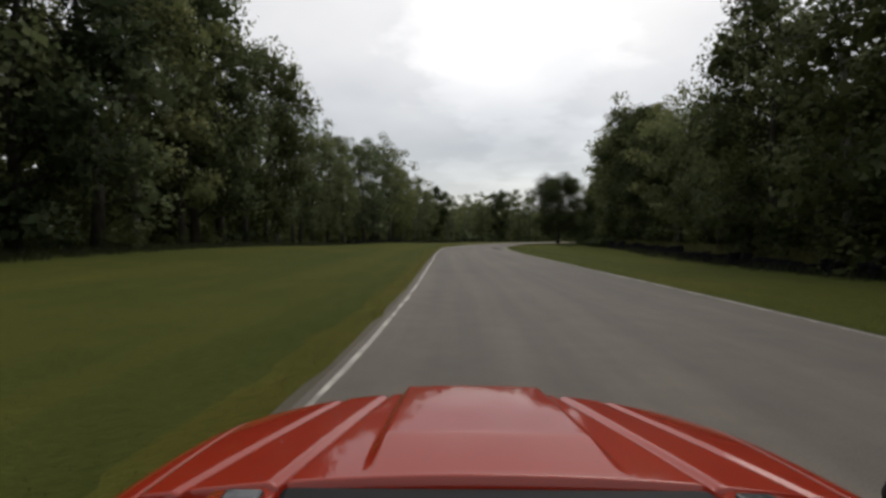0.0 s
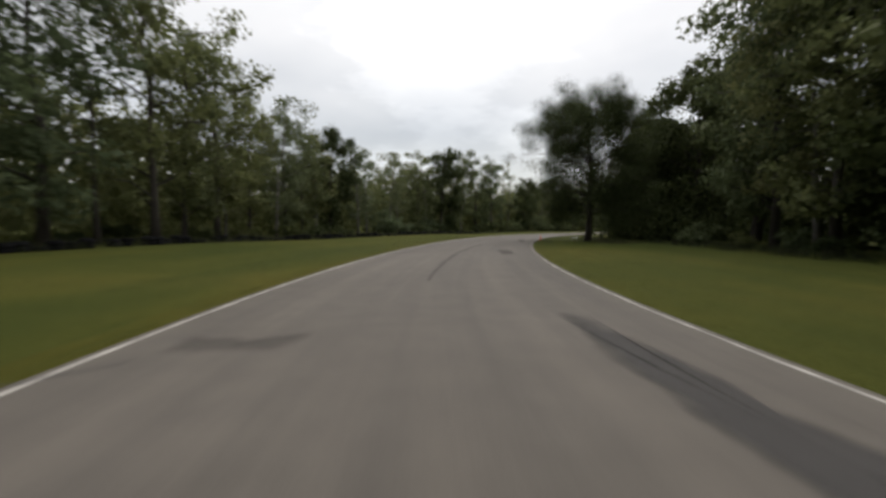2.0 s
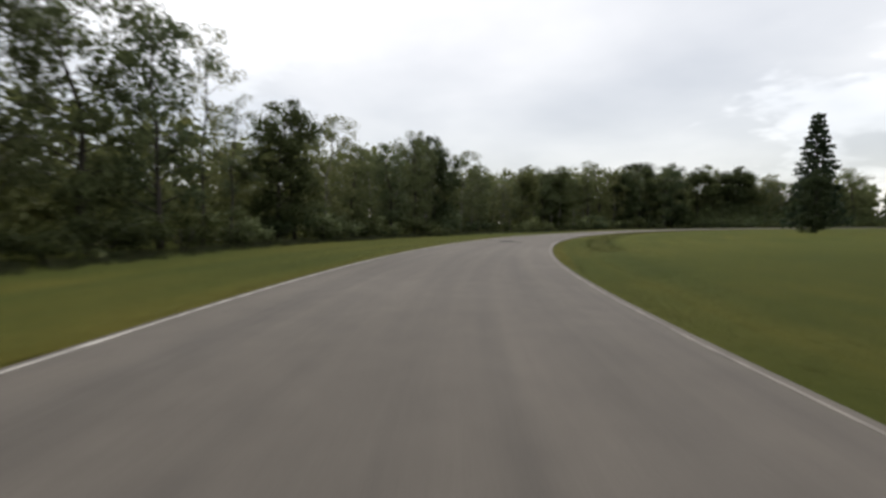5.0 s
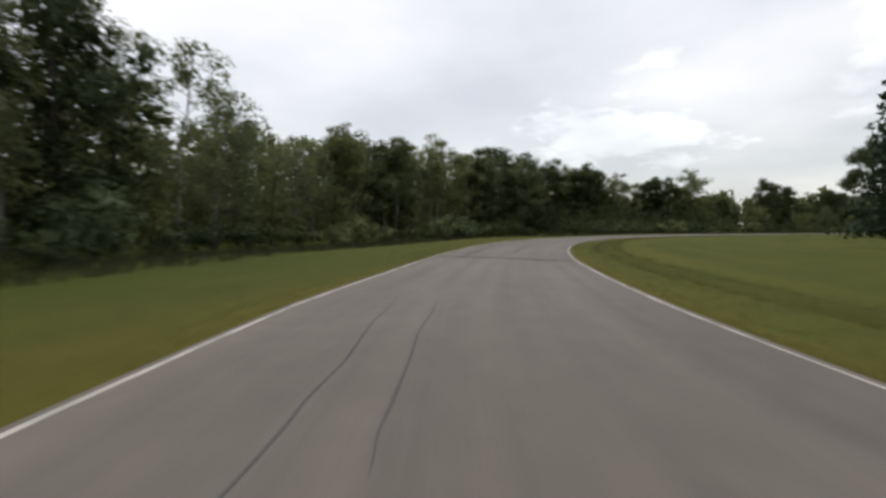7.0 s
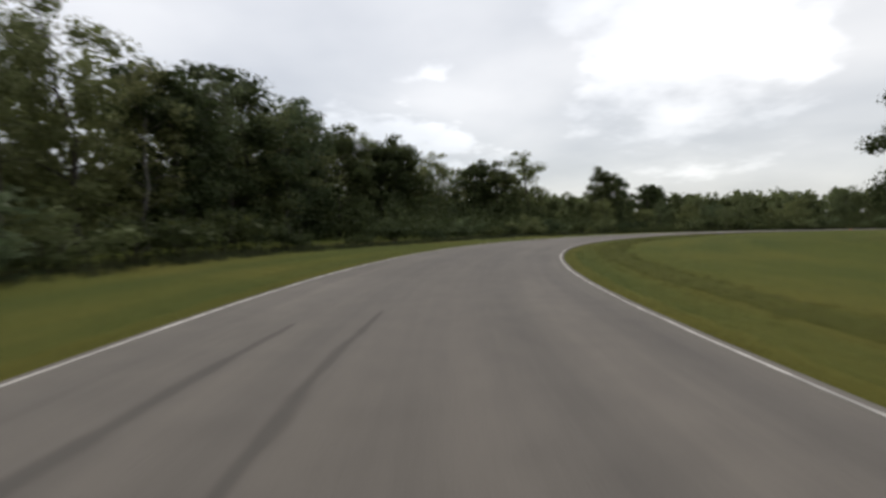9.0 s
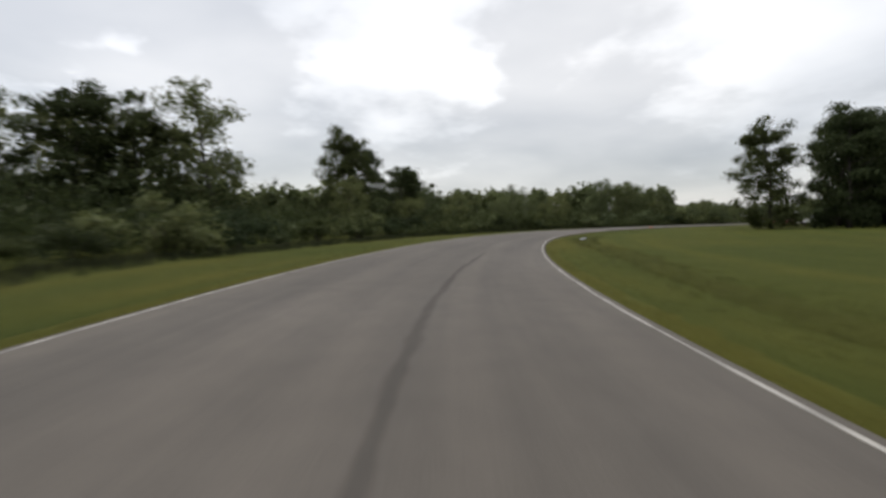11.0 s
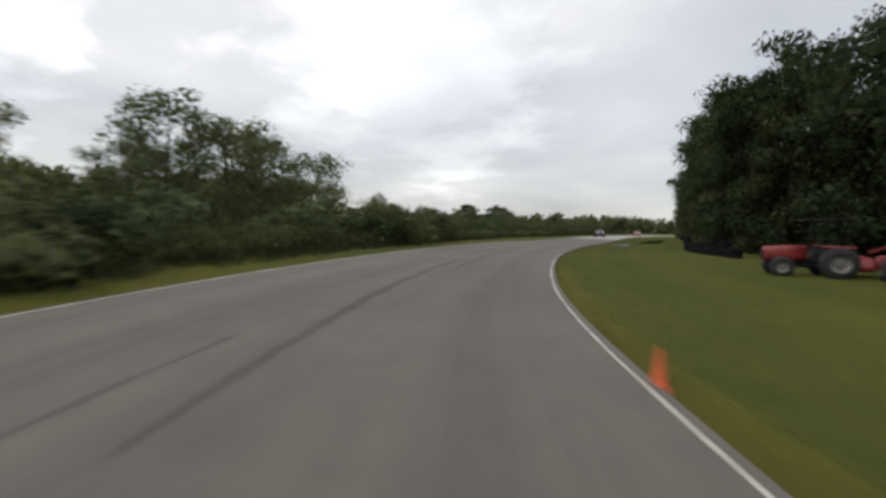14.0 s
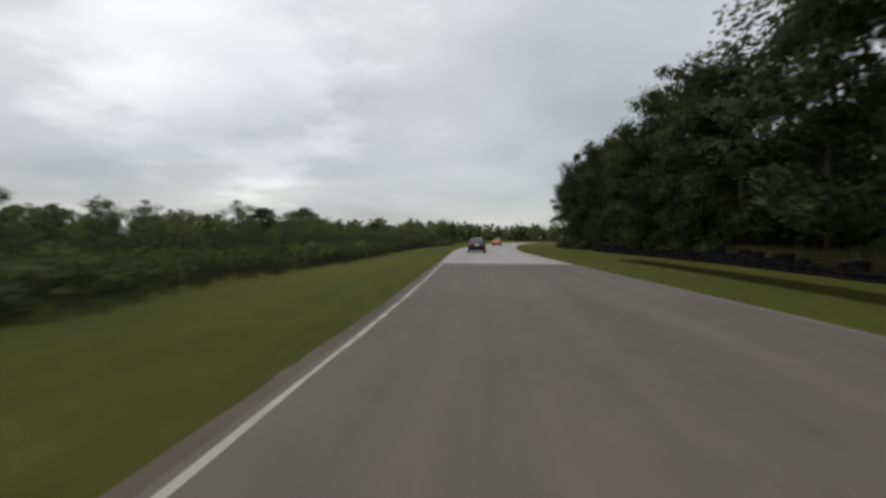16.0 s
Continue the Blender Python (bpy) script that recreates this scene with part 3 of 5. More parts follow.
while s < 540:
    lat = -rs.uniform(17, 26) * (1 if s < 376 else 1.4) + edge_of([(300, 0), (335, 3), (360, 0), (540, -6)], s)
    x, y = place(s, lat)
    plant("low", x, y, rs.uniform(4.4, 7.2) if s < 376 else rs.uniform(2.4, 4.6) * (1 if s < 436 else 0.7), rs, rs.uniform(0.9, 1.3))
    s += rs.uniform(3.0, 6.0)

s = 396.0
while s < 530:
    x, y = place(s, -rs.uniform(30, 52))
    plant("low", x, y, rs.uniform(3.8, 5.8), rs, rs.uniform(1.1, 1.6))
    s += rs.uniform(4.0, 9.0)

# woods on the inside of the first bend
ROW_RIGHT = [(-70, 16), (20, 15.5), (40, 17.5), (63, 21), (87, 18.5), (97, 17)]
s = -60.0
while s < 97:
    lat = edge_of(ROW_RIGHT, s) + rs.uniform(0, 2)
    x, y = place(s, lat)
    plant(rs.choice(["tall", "fine", "fine", "pale"]), x, y, rs.uniform(15.0, 19.5) * edge_of([(24, 1.12), (31, 1.0), (39, 0.84), (55, 0.88), (65, 1.05), (97, 1.2)], s), rs, rs.uniform(0.95, 1.2))
    s += rs.uniform(3.2, 5.0)
for x, y, h in ((31.8, 107, 8.5), (34.5, 106, 14), (31.5, 103.5, 11), (32, 103, 13), (35.5, 107, 15), (39, 111, 11), (39.5, 106, 14), (43, 110, 13), (47, 113, 11), (50, 107, 13), (34, 98, 17.5), (41, 100, 19.5)):
    plant("full", x, y, h, rs, 1.15)

# one spreading oak stands before them
oak = tree_thing("oak_tree", broadleaf(np.random.RandomState(77), 15.4, 5.3, 0.20, 70, 400, 0.047, LEAF_DARK, BARK, 0.02, 0.018, 11, 0.84, 0.98, 0.62, core=0.12),
                 "broad dark oak with spreading limbs on the infield lawn", "tree")
oak.location = (22.0, 96.1, 0.0)

# pines and broadleaf trees on the infield
pine = tree_thing("pine_tree", conifer(RS, 15.0, 3.4, NEEDLE, BARK, 130, 0.27), "tall dark pine on the infield grass", "tree")
pine.location = (95.7, 140.4, 0.0)
for x, y, h, w in ((133.5, 138.1, 12.6, 0.95), (138, 133, 11.5, 1.0), (142, 127, 12, 1.0), (130, 129, 11, 1.0), (99, 132, 9, 1.0), (92, 139.0, 7.5, 0.9),
                   (147, 122, 11, 1.1), (118, 122, 10, 1.1)):
    plant("full", x, y, h, rs, w)

# woods on the inside of the second bend
for x, y, h, w in ((178.5, 104.9, 12.7, 1.05), (172.5, 101.0, 13.6, 1.15), (177.2, 94.5, 14.0, 1.05), (173.0, 85.3, 19.0, 1.0), (178.5, 88.5, 15.5, 1.1),
                   (167, 96, 13, 1.2), (168, 84, 15, 1.2), (181, 80, 15.5, 1.1), (184.5, 73, 16.0, 1.0), (176, 76, 17, 1.2), (162, 89, 12, 1.2)):
    plant("full", x, y, h, rs, w)
ROW_RIGHT_2 = [(352, 30), (362, 24), (372, 17), (378, 14.6), (403, 16), (425, 15.8), (446, 16), (460, 14), (500, 15)]
s = 366.0
while s < 490:
    lat = edge_of(ROW_RIGHT_2, s) + rs.uniform(0, 1.6)
    x, y = place(s, lat)
    h = edge_of([(365, 14), (380, 14.8), (397, 17.5), (415, 16), (430, 15.5), (460, 14.5), (500, 12)], s)
    plant(rs.choice(["fine", "fine", "tall"]), x, y, h * rs.uniform(0.85, 1.1), rs, rs.uniform(0.95, 1.2))
    s += rs.uniform(3.4, 5.0)


# deeper woods that nobody could count, and the far woods at the horizon
def woods(name, spots, highs, per, size, leaf, label, seed, puff=1.0):
    r = np.random.RandomState(seed)
    out = []
    for (x, y), h in zip(spots, highs):
        k = max(4, int(h * 0.9))
        j = min(1.3, 0.38 + 0.34 * h)
        c = np.stack([x + r.normal(0, j, k), y + r.normal(0, j, k), np.linspace(min(0.6, h * 0.3), h * 0.92 if h > 2 else h * 0.7, k)], 1)
        out.append(leaf_cards(r, c, r.uniform(1.2, 2.3, k) * puff, per, size, 0.9))
    return tagged(new(name, leafage(name, (np.concatenate([o[0] for o in out]), np.concatenate([o[1] for o in out])), leaf)), label, "woods", kind="stuff")


r = np.random.RandomState(21)
spots, highs = [], []
for s in np.arange(-70, 300, 3.2):
    for k in range(4):
        lat = edge_of(ROW_LEFT, s) - 3.5 - k * 4 - r.uniform(0, 3)
        spots.append(place(s + r.uniform(-1.5, 1.5), lat))
        highs.append(edge_of(HIGH_LEFT, s) * (r.uniform(0.5, 0.82) if k == 0 else r.uniform(0.78, 1.0)) * (0.88 if s < 38 else 0.68 if s < 95 else 0.86 if s < 185 else 1.03 if s < 262 else 1.12))
woods("deep_woods", spots, highs, 34, 0.36, LEAF_MID, "dense shaded woods behind the edge trees", 31)
spots, highs = [], []
for s in np.arange(-70, 100, 3.4):
    for k in range(4):
        spots.append(place(s, edge_of(ROW_RIGHT, s) + 4 + k * 4 + r.uniform(0, 3)))
        highs.append(r.uniform(7, 11) if k == 0 else r.uniform(13, 17.5))
for s in np.arange(362, 495, 3.2):
    for k in range(4):
        spots.append(place(s, edge_of(ROW_RIGHT_2, s) + 4 + k * 4 + r.uniform(0, 3)))
        highs.append(r.uniform(6, 9) if k == 0 else r.uniform(10, 14))
woods("deep_woods", spots, highs, 34, 0.42, LEAF_DARK, "dense shaded woods inside the circuit", 32)
# undergrowth below the trees round the oak
spots, highs = [], []
for k in range(330):
    x, y = r.uniform(27, 56), r.uniform(92, 116)
    sx, lx = nearest([(x, y)])
    if lx[0] > 10.5 and math.atan2(x - 13.1, y - 96.6) > 0.98:
        spots.append((x, y))
        highs.append(r.uniform(1.4, 3.2))
woods("undergrowth", spots, highs, 60, 0.14, LEAF_DARK, "dark tangled undergrowth below the trees", 35)
spots, highs = [], []
for a in np.arange(0, 360, 0.8):
    for k in range(2):
        d = r.uniform(260, 330)
        x, y = 110 + d * math.sin(radians(a)), 60 + d * math.cos(radians(a))
        sx, lx = nearest([(x, y)])
        if abs(lx[0]) > 14:
            spots.append((x, y))
            highs.append(r.uniform(13.5, 19.5) if y > -60 else r.uniform(5, 8.5))
woods("far_woods", spots, highs, 15, 1.6, LEAF_MID, "low distant line of green woods", 33, 2.2)
# scrub that fills the outside of the second bend
spots, highs = [], []
for s in np.arange(302, 376, 2.2):
    for k in range(7):
        spots.append(place(s, edge_of(LAWN_LEFT, s) - 4.0 - k * 6 - r.uniform(0, 5)))
        highs.append(r.uniform(1.6, 2.8) + 0.35 * k)
woods("scrub", spots, highs, 56, 0.105, SCRUB, "tangled green scrub on the outside of the bend", 34)
spots, highs = [], []
for s in np.arange(374, 540, 1.5):
    for k in range(7):
        if r.uniform() < 0.3:
            continue
        spots.append(place(s, edge_of(LAWN_LEFT, s) - 3.0 - k * 6 - r.uniform(0, 6)))
        highs.append((r.uniform(0.4, 1.7) + 0.24 * k) * (1.0 if s < 392 else 0.62))
woods("scrub", spots, highs, 64, 0.09, SCRUB, "low tangled scrub beyond the mown grass", 36, 0.9)
# low growth along the mown edge of the second bend
spots, highs = [], []
for s in np.arange(298, 440, 0.8):
    for k in range(2):
        spots.append(place(s + r.uniform(-0.4, 0.4), edge_of(LAWN_LEFT, s) - 0.9 - k * 1.6 - r.uniform(0, 1.4)))
        highs.append(r.uniform(0.5, 1.3) if s < 376 else r.uniform(0.3, 0.8))
woods("undergrowth", spots, highs, 34, 0.085, LEAF_DARK, "low leafy growth along the mown edge", 38, 0.42)
# undergrowth that closes the foot of the woods beyond the second straight
spots, highs = [], []
for s in np.arange(256, 300, 1.8):
    for lat in np.arange(-17, -42, -4.0):
        spots.append(place(s, lat - r.uniform(0, 4)))
        highs.append(r.uniform(1.6, 2.6) if lat > -24 else r.uniform(3.0, 6.5))
woods("undergrowth", spots, highs, 40, 0.17, LEAF_DARK, "dark undergrowth along the foot of the woods", 37)


# ---- weeds, bushes and grass ----
def tufts(name, xy, z, high, wide, per, mat, label, seed, category="grass"):
    r = np.random.RandomState(seed)
    n = len(xy) * per
    p = np.repeat(np.column_stack([xy, z]), per, 0)
    p[:, :2] += r.normal(0, wide, (n, 2))
    h = high * r.uniform(0.5, 1.25, n)
    a = r.uniform(0, 2 * math.pi, n)
    w = np.stack([np.cos(a), np.sin(a), np.zeros(n)], 1) * (h * 0.02 + 0.004)[:, None]
    tip = p + np.stack([r.normal(0, 0.3, n) * h, r.normal(0, 0.3, n) * h, h], 1)
    # each blade has a face to either side
    side = np.cross(w, tip - p)
    side *= 0.0015 / np.linalg.norm(side, axis=1)[:, None]
    fore = np.stack([p - w, p + w, tip + w * 0.15, tip - w * 0.15], 1) + side[:, None]
    back = np.stack([p + w, p - w, tip - w * 0.15, tip + w * 0.15], 1) - side[:, None]
    up = np.tile((0.0, 0.0, 1.0), (2 * n, 1))
    return tagged(new(name, quad_mesh(name, np.concatenate([fore, back]), mat, up)), label, category, kind="stuff")


r = np.random.RandomState(41)
xy = []
for s in np.arange(-40, 480, 0.22):
    e0 = edge_of(LAWN_LEFT, s)
    for k in range(4):
        xy.append(place(s + r.uniform(-.1, .1), e0 - r.uniform(-0.4, 3.4)))
xy = np.array(xy)
tufts("tall_weeds", xy, relief(xy[:, 0], xy[:, 1]), 0.36, 0.16, 11, WEED, "tall dark weeds along the mown edge", 42, "weeds")
xy = []
for s in np.arange(-40, 100, 0.3):
    for k in range(4):
        xy.append(place(s, edge_of(ROW_RIGHT, s) - r.uniform(0.2, 4.0)))
for s in np.arange(447, 490, 0.3):
    for k in range(4):
        xy.append(place(s, edge_of(ROW_RIGHT_2, s) - r.uniform(0.2, 3.0)))
xy = np.array(xy)
tufts("tall_weeds", xy, relief(xy[:, 0], xy[:, 1]), 0.42, 0.14, 8, WEED, "tall dark weeds at the foot of the woods", 43, "weeds")
xy = []
for s in np.arange(-5, 440, 0.15):
    for sd in (-1, 1):
        for k in range(3):
            xy.append(place(s + r.uniform(-.1, .1), float(rim(s, sd * (HALF + 0.36 + 3.2 * r.uniform(0, 1) ** 1.6)))))
xy = np.array(xy)
tufts("verge_grass", xy, relief(xy[:, 0], xy[:, 1]), 0.034, 0.10, 4, BLADE, "short mown grass blades along the track edge", 44)

BUSHES = [leafage("foliage", leaf_cards(RS, RS.normal(0, 0.55, (14, 3)) * np.array([1, 1, 0.5]) + np.array([0, 0, 0.75]), RS.uniform(0.35, 0.7, 14), 84, 0.08),
                    m) for m in (SCRUB, LEAF_DARK, LEAF_MID)]
BUSH_STEM = wooden("branchwork", [([Vector((0, 0, -0.1)), Vector((math.cos(a) * 0.35, math.sin(a) * 0.35, 0.8))], [0.03, 0.008], 5) for a in (0, 1.3, 2.6, 3.8, 5.1)], BARK)
first = []
for me in BUSHES:
    b = new("bush")
    child(new("branchwork", BUSH_STEM), b)
    child(new("foliage", me), b)
    tagged(b, "rounded leafy bush at the edge of the mown grass", "bush", "roadside bushes")
    first.append(b)


def bush(x, y, k, rs):
    m = pose(x, y, float(relief(np.array([x]), np.array([y]))[0]), 0, 0, rs.uniform(0, 360))
    i = rs.randint(3)
    if first[i].location.length == 0:
        b = first[i]
    else:
        b = copy_thing(first[i], m)
    b.matrix_basis = m
    b.scale = (k * rs.uniform(0.9, 1.5), k * rs.uniform(0.9, 1.5), k)


s = -45.0
while s < 490:
    out = 2.2 if s < 300 else 1.2
    x, y = place(s, edge_of(LAWN_LEFT, s) - out - rs.uniform(0, 2.5))
    bush(x, y, rs.uniform(0.35, 0.75) if s > 376 else rs.uniform(0.55, 1.9) if s > 110 else rs.uniform(0.5, 1.0), rs)
    s += rs.uniform(1.8, 4.5) if s > 110 else rs.uniform(3, 7)
s = -40.0
while s < 95:
    x, y = place(s, edge_of(ROW_RIGHT, s) - 1.0 - rs.uniform(0, 1.2))
    if not 12 < s < 67:
        bush(x, y, rs.uniform(0.6, 1.1), rs)
    s += rs.uniform(3, 6)
s = 368.0
while s < 480:
    x, y = place(s, edge_of(ROW_RIGHT_2, s) - 0.8 - rs.uniform(0, 1.2))
    if not 374 < s < 447:
        bush(x, y, rs.uniform(0.6, 1.2), rs)
    s += rs.uniform(2.5, 5)


# ---- road repairs, cracks and tyre marks ----
def worn_edge(m, scale, full):
    """Let a thin coat wear off in flecks towards its rim (across: 0 at the rim, 1 in the middle)."""
    ns, ls = m.node_tree.nodes, m.node_tree.links
    uv = ns.new("ShaderNodeUVMap")
    uv.uv_map = "across"
    cut = ns.new("ShaderNodeSeparateXYZ")
    ls.new(uv.outputs[0], cut.inputs[0])
    n, _ = noise_ramp(ns, ls, scale, [(0, (0, 0, 0)), (1, (1, 1, 1))], 5, 0.65)
    spread = ns.new("ShaderNodeMath")
    spread.operation = "MULTIPLY_ADD"
    spread.inputs[1].default_value = 1.0
    ls.new(n.outputs["Fac"], spread.inputs[0])
    ls.new(cut.outputs["X"], spread.inputs[2])
    fade = ns.new("ShaderNodeMapRange")
    fade.inputs["From Min"].default_value, fade.inputs["From Max"].default_value = 0.52, 1.05
    fade.inputs["To Min"].default_value, fade.inputs["To Max"].default_value = 0.0, full
    ls.new(spread.outputs[0], fade.inputs["Value"])
    clear = ns.new("ShaderNodeBsdfTransparent")
    mix = ns.new("ShaderNodeMixShader")
    ls.new(fade.outputs[0], mix.inputs[0])
    ls.new(clear.outputs[0], mix.inputs[1])
    ls.new(ns["Principled BSDF"].outputs[0], mix.inputs[2])
    ls.new(mix.outputs[0], ns["Material Output"].inputs["Surface"])
    return m


def across(me, values):
    idx = np.empty(len(me.loops), dtype=np.int32)
    me.loops.foreach_get("vertex_index", idx)
    layer = me.uv_layers.new(name="across")
    u = np.asarray(values, float)[idx]
    layer.data.foreach_set("uv", np.stack([u, u * 0], 1).astype(np.float32).ravel())


def stain(name, outline, z, mat, label, category, seed):
    """A worn repair or stain: rings that close in on the middle of an outline of (s, lat) corners."""
    r = np.random.RandomState(seed)
    pts = []
    for i in range(len(outline)):
        a, b = np.array(outline[i], float), np.array(outline[(i + 1) % len(outline)], float)
        m = max(3, int(abs(a[0] - b[0]) / 0.5) + int(abs(a[1] - b[1]) / 0.25))
        pts += [a + (b - a) * k / m + r.normal(0, 1, 2) * (0.10, 0.05) for k in range(m)]
    pts = np.array(pts)
    heart, n = pts.mean(0), len(pts)
    verts, share = [], []
    for ring_at in (1.12, 0.8, 0.45):
        for q in heart + (pts - heart) * ring_at:
            verts.append((*place(q[0], q[1]), z))
            share.append((1.12 - ring_at) / 0.67)
    verts.append((*place(*heart), z))
    share.append(1.0)
    faces = [(k * n + i, k * n + (i + 1) % n, (k + 1) * n + (i + 1) % n, (k + 1) * n + i) for k in range(2) for i in range(n)]
    faces += [(2 * n + i, 2 * n + (i + 1) % n, 3 * n) for i in range(n)]
    me = mesh_of(name, verts, faces, mat)
    across(me, share)
    return tagged(new(name, me), label, category)


def sheet(name, outline, z, mat, label, category, thick=0.006, rough=0.12, seed=0, kind=""):
    """A thin flat piece with a ragged outline, given by (s, lat) corners."""
    r = np.random.RandomState(seed)
    pts = []
    n = len(outline)
    for i in range(n):
        a, b = np.array(outline[i], float), np.array(outline[(i + 1) % n], float)
        m = max(3, int(abs(a[0] - b[0]) / 0.35) + int(abs(a[1] - b[1]) / 0.2))
        for k in range(m):
            q = a + (b - a) * k / m
            pts.append((q[0] + r.normal(0, rough), q[1] + r.normal(0, rough * 0.4)))
    bm = bmesh.new()
    top = [bm.verts.new((*place(s, l), z)) for s, l in pts]
    low = [bm.verts.new((*place(s, l), z - thick)) for s, l in pts]
    f = bm.faces.new(top)
    m = len(top)
    for i in range(m):
        bm.faces.new((top[i], low[i], low[(i + 1) % m], top[(i + 1) % m]))
    bmesh.ops.triangulate(bm, faces=[f])
    return tagged(new(name, bm_mesh(name, bm, mat)), label, category, "", kind)


REPAIRS = [
    [(61.8, 2.05), (60.8, 2.4), (56.6, 2.75), (52.0, 3.1), (52.0, 2.4), (57.4, 1.85)],
    [(81.9, 1.6), (81.6, 2.35), (77.4, 2.65), (77.6, 1.95)],
    [(102.0, 1.85), (100.8, 2.6), (95.8, 2.85), (96.6, 2.35)],
    [(157.4, -1.0), (159.2, -0.85), (158.9, -0.35), (157.2, 0.35), (155.6, 0.45), (155.6, -0.7)],
    [(157.0, 0.6), (157.0, 1.1), (154.0, 1.0), (154.0, 0.6)],
    [(187.0, -2.4), (186.3, -2.4), (185.5, 0.3), (183.5, 3.5), (184.2, 3.7), (186.1, 0.4)],
    [(60.0, -3.05), (60.0, -1.6), (59.4, -1.7), (59.4, -2.9)],
]
MARK = asphalt("rubbered_asphalt", (0.088, 0.079, 0.070), (0.112, 0.100, 0.088), streaky=True)
STAIN, FAINT = worn_edge(PATCH, 1.7, 0.66), worn_edge(MARK, 1.7, 0.36)
for i, o in enumerate(REPAIRS):
    stain("asphalt_patch", o, 0.0035, (STAIN, FAINT, FAINT, STAIN, FAINT, FAINT, FAINT)[i], "dark worn repair patch on the grey track", "road patch", 60 + i)
RUBBERED = worn_edge(asphalt("rubber_traces", (0.080, 0.073, 0.066), (0.104, 0.094, 0.084), streaky=True), 2.6, 0.26)


def streak(name, s0, s1, l0, l1, wide, mat, label, category, seed, wander=0.05):
    r = np.random.RandomState(seed)
    n = max(6, int((s1 - s0) / 0.5))
    ss = np.linspace(s0, s1, n)
    off = np.linspace(l0, l1, n) + np.cumsum(r.normal(0, wander, n)) * 0.5
    wd = wide * (0.6 + 0.5 * r.uniform(0, 1, n)) * np.sin(np.linspace(0.15, math.pi - 0.15, n)) ** 0.4
    v = []
    for side in (-0.5, 0.0, 0.5):
        x, y = place(ss, off + wd * side)
        v += [(a, b, 0.0045) for a, b in zip(x, y)]
    f = [(k * n + i, (k + 1) * n + i, (k + 1) * n + i + 1, k * n + i + 1) for k in range(2) for i in range(n - 1)]
    me = mesh_of(name, v, f, mat)
    across(me, [0.0] * n + [0.8] * n + [0.0] * n)
    return tagged(new(name, me), label, category)


for i, (s0, s1, l0, l1, w) in enumerate([(150, 158, -1.4, -1.0, 0.035), (151, 159, -1.85, -1.45, 0.035), (166, 172.5, -0.78, -0.8, 0.04), (165, 173, -1.5, -1.5, 0.035),
                                         (89, 94, -1.6, -1.55, 0.035), (101, 107, -1.95, -1.9, 0.035), (58, 59, -3.9, -3.0, 0.08), (84, 92, 0.4, 0.6, 0.04),
                                         (357, 365, 0.72, 0.5, 0.06), (20, 32, 0.2, 0.1, 0.05), (236, 247, -0.6, -0.4, 0.05)]):
    streak("tar_seam", s0, s1, l0, l1, w, TAR, "dark tar-sealed crack running along the asphalt", "road crack", 80 + i)
for i, (s0, s1, l0, l1, w) in enumerate([(197, 216, -2.7, -1.85, 0.28), (206, 217, -0.85, -0.8, 0.22), (254, 276, 0.6, 1.4, 0.26), (312, 334, -0.6, -0.5, 0.2),
                                         (331, 350, 0.3, 0.2, 0.35), (180, 198, -2.4, -2.6, 0.25), (344, 366, 0.9, 0.4, 0.2), (66, 90, -0.3, 0.1, 0.3), (190, 206, 1.05, 0.8, 0.3), (186, 203, -1.2, -1.5, 0.3)]):
    streak("tyre_mark", s0, s1, l0, l1, w * 1.2, RUBBERED, "faint dark rubber mark on worn asphalt", "tyre mark", 100 + i, 0.03)

shoulder = ribbon("gravel_shoulder", -30, 40, -HALF - 0.24, -HALF - 0.05, -0.004, GRAVEL, 0.4, 0.025, 0.06, 7)
tagged(shoulder, "narrow strip of gravel between asphalt and grass", "gravel", kind="structure")
shoulder = ribbon("gravel_shoulder_exit", 366, SLAB, -HALF - 0.32, -HALF - 0.05, -0.004, GRAVEL, 0.4, 0.012, 0.06, 8)
tagged(shoulder, "narrow strip of pale gravel between asphalt and grass", "gravel", kind="structure")
shoulder = ribbon("gravel_shoulder_apex", 299, 333, HALF + 0.05, HALF + 0.30, -0.004, GRAVEL, 0.4, 0.012, 0.06, 9, 6.0)
tagged(shoulder, "strip of bare gravel at the inside of the bend", "gravel", kind="structure")
PALE = plain("old_concrete", (0.40, 0.38, 0.33), 0.85, vary=0.2)
sheet("kerb_slab", [(314.4, 3.86), (317.9, 3.84), (317.9, 4.1), (314.4, 4.16)], 0.02, PALE, "worn pale concrete kerb slab at the inside of the bend", "kerb", 0.12, 0.03, 5)
WATER, wb, wn_, wl_ = material("standing_water", 0.2, 0, 0.6)
wb.inputs["Base Color"].default_value = (0.03, 0.03, 0.022, 1)
CALM, cb, _, _ = material("calm_water", 0.06, 0, 0.6)
cb.inputs["Base Color"].default_value = (0.03, 0.03, 0.022, 1)
_, ripple = noise_ramp(wn_, wl_, 7.0, [(0.3, (0, 0, 0)), (0.7, (1, 1, 1))], 2)
bump(wn_, wl_, wb, ripple.outputs[0], 0.5, 0.03)

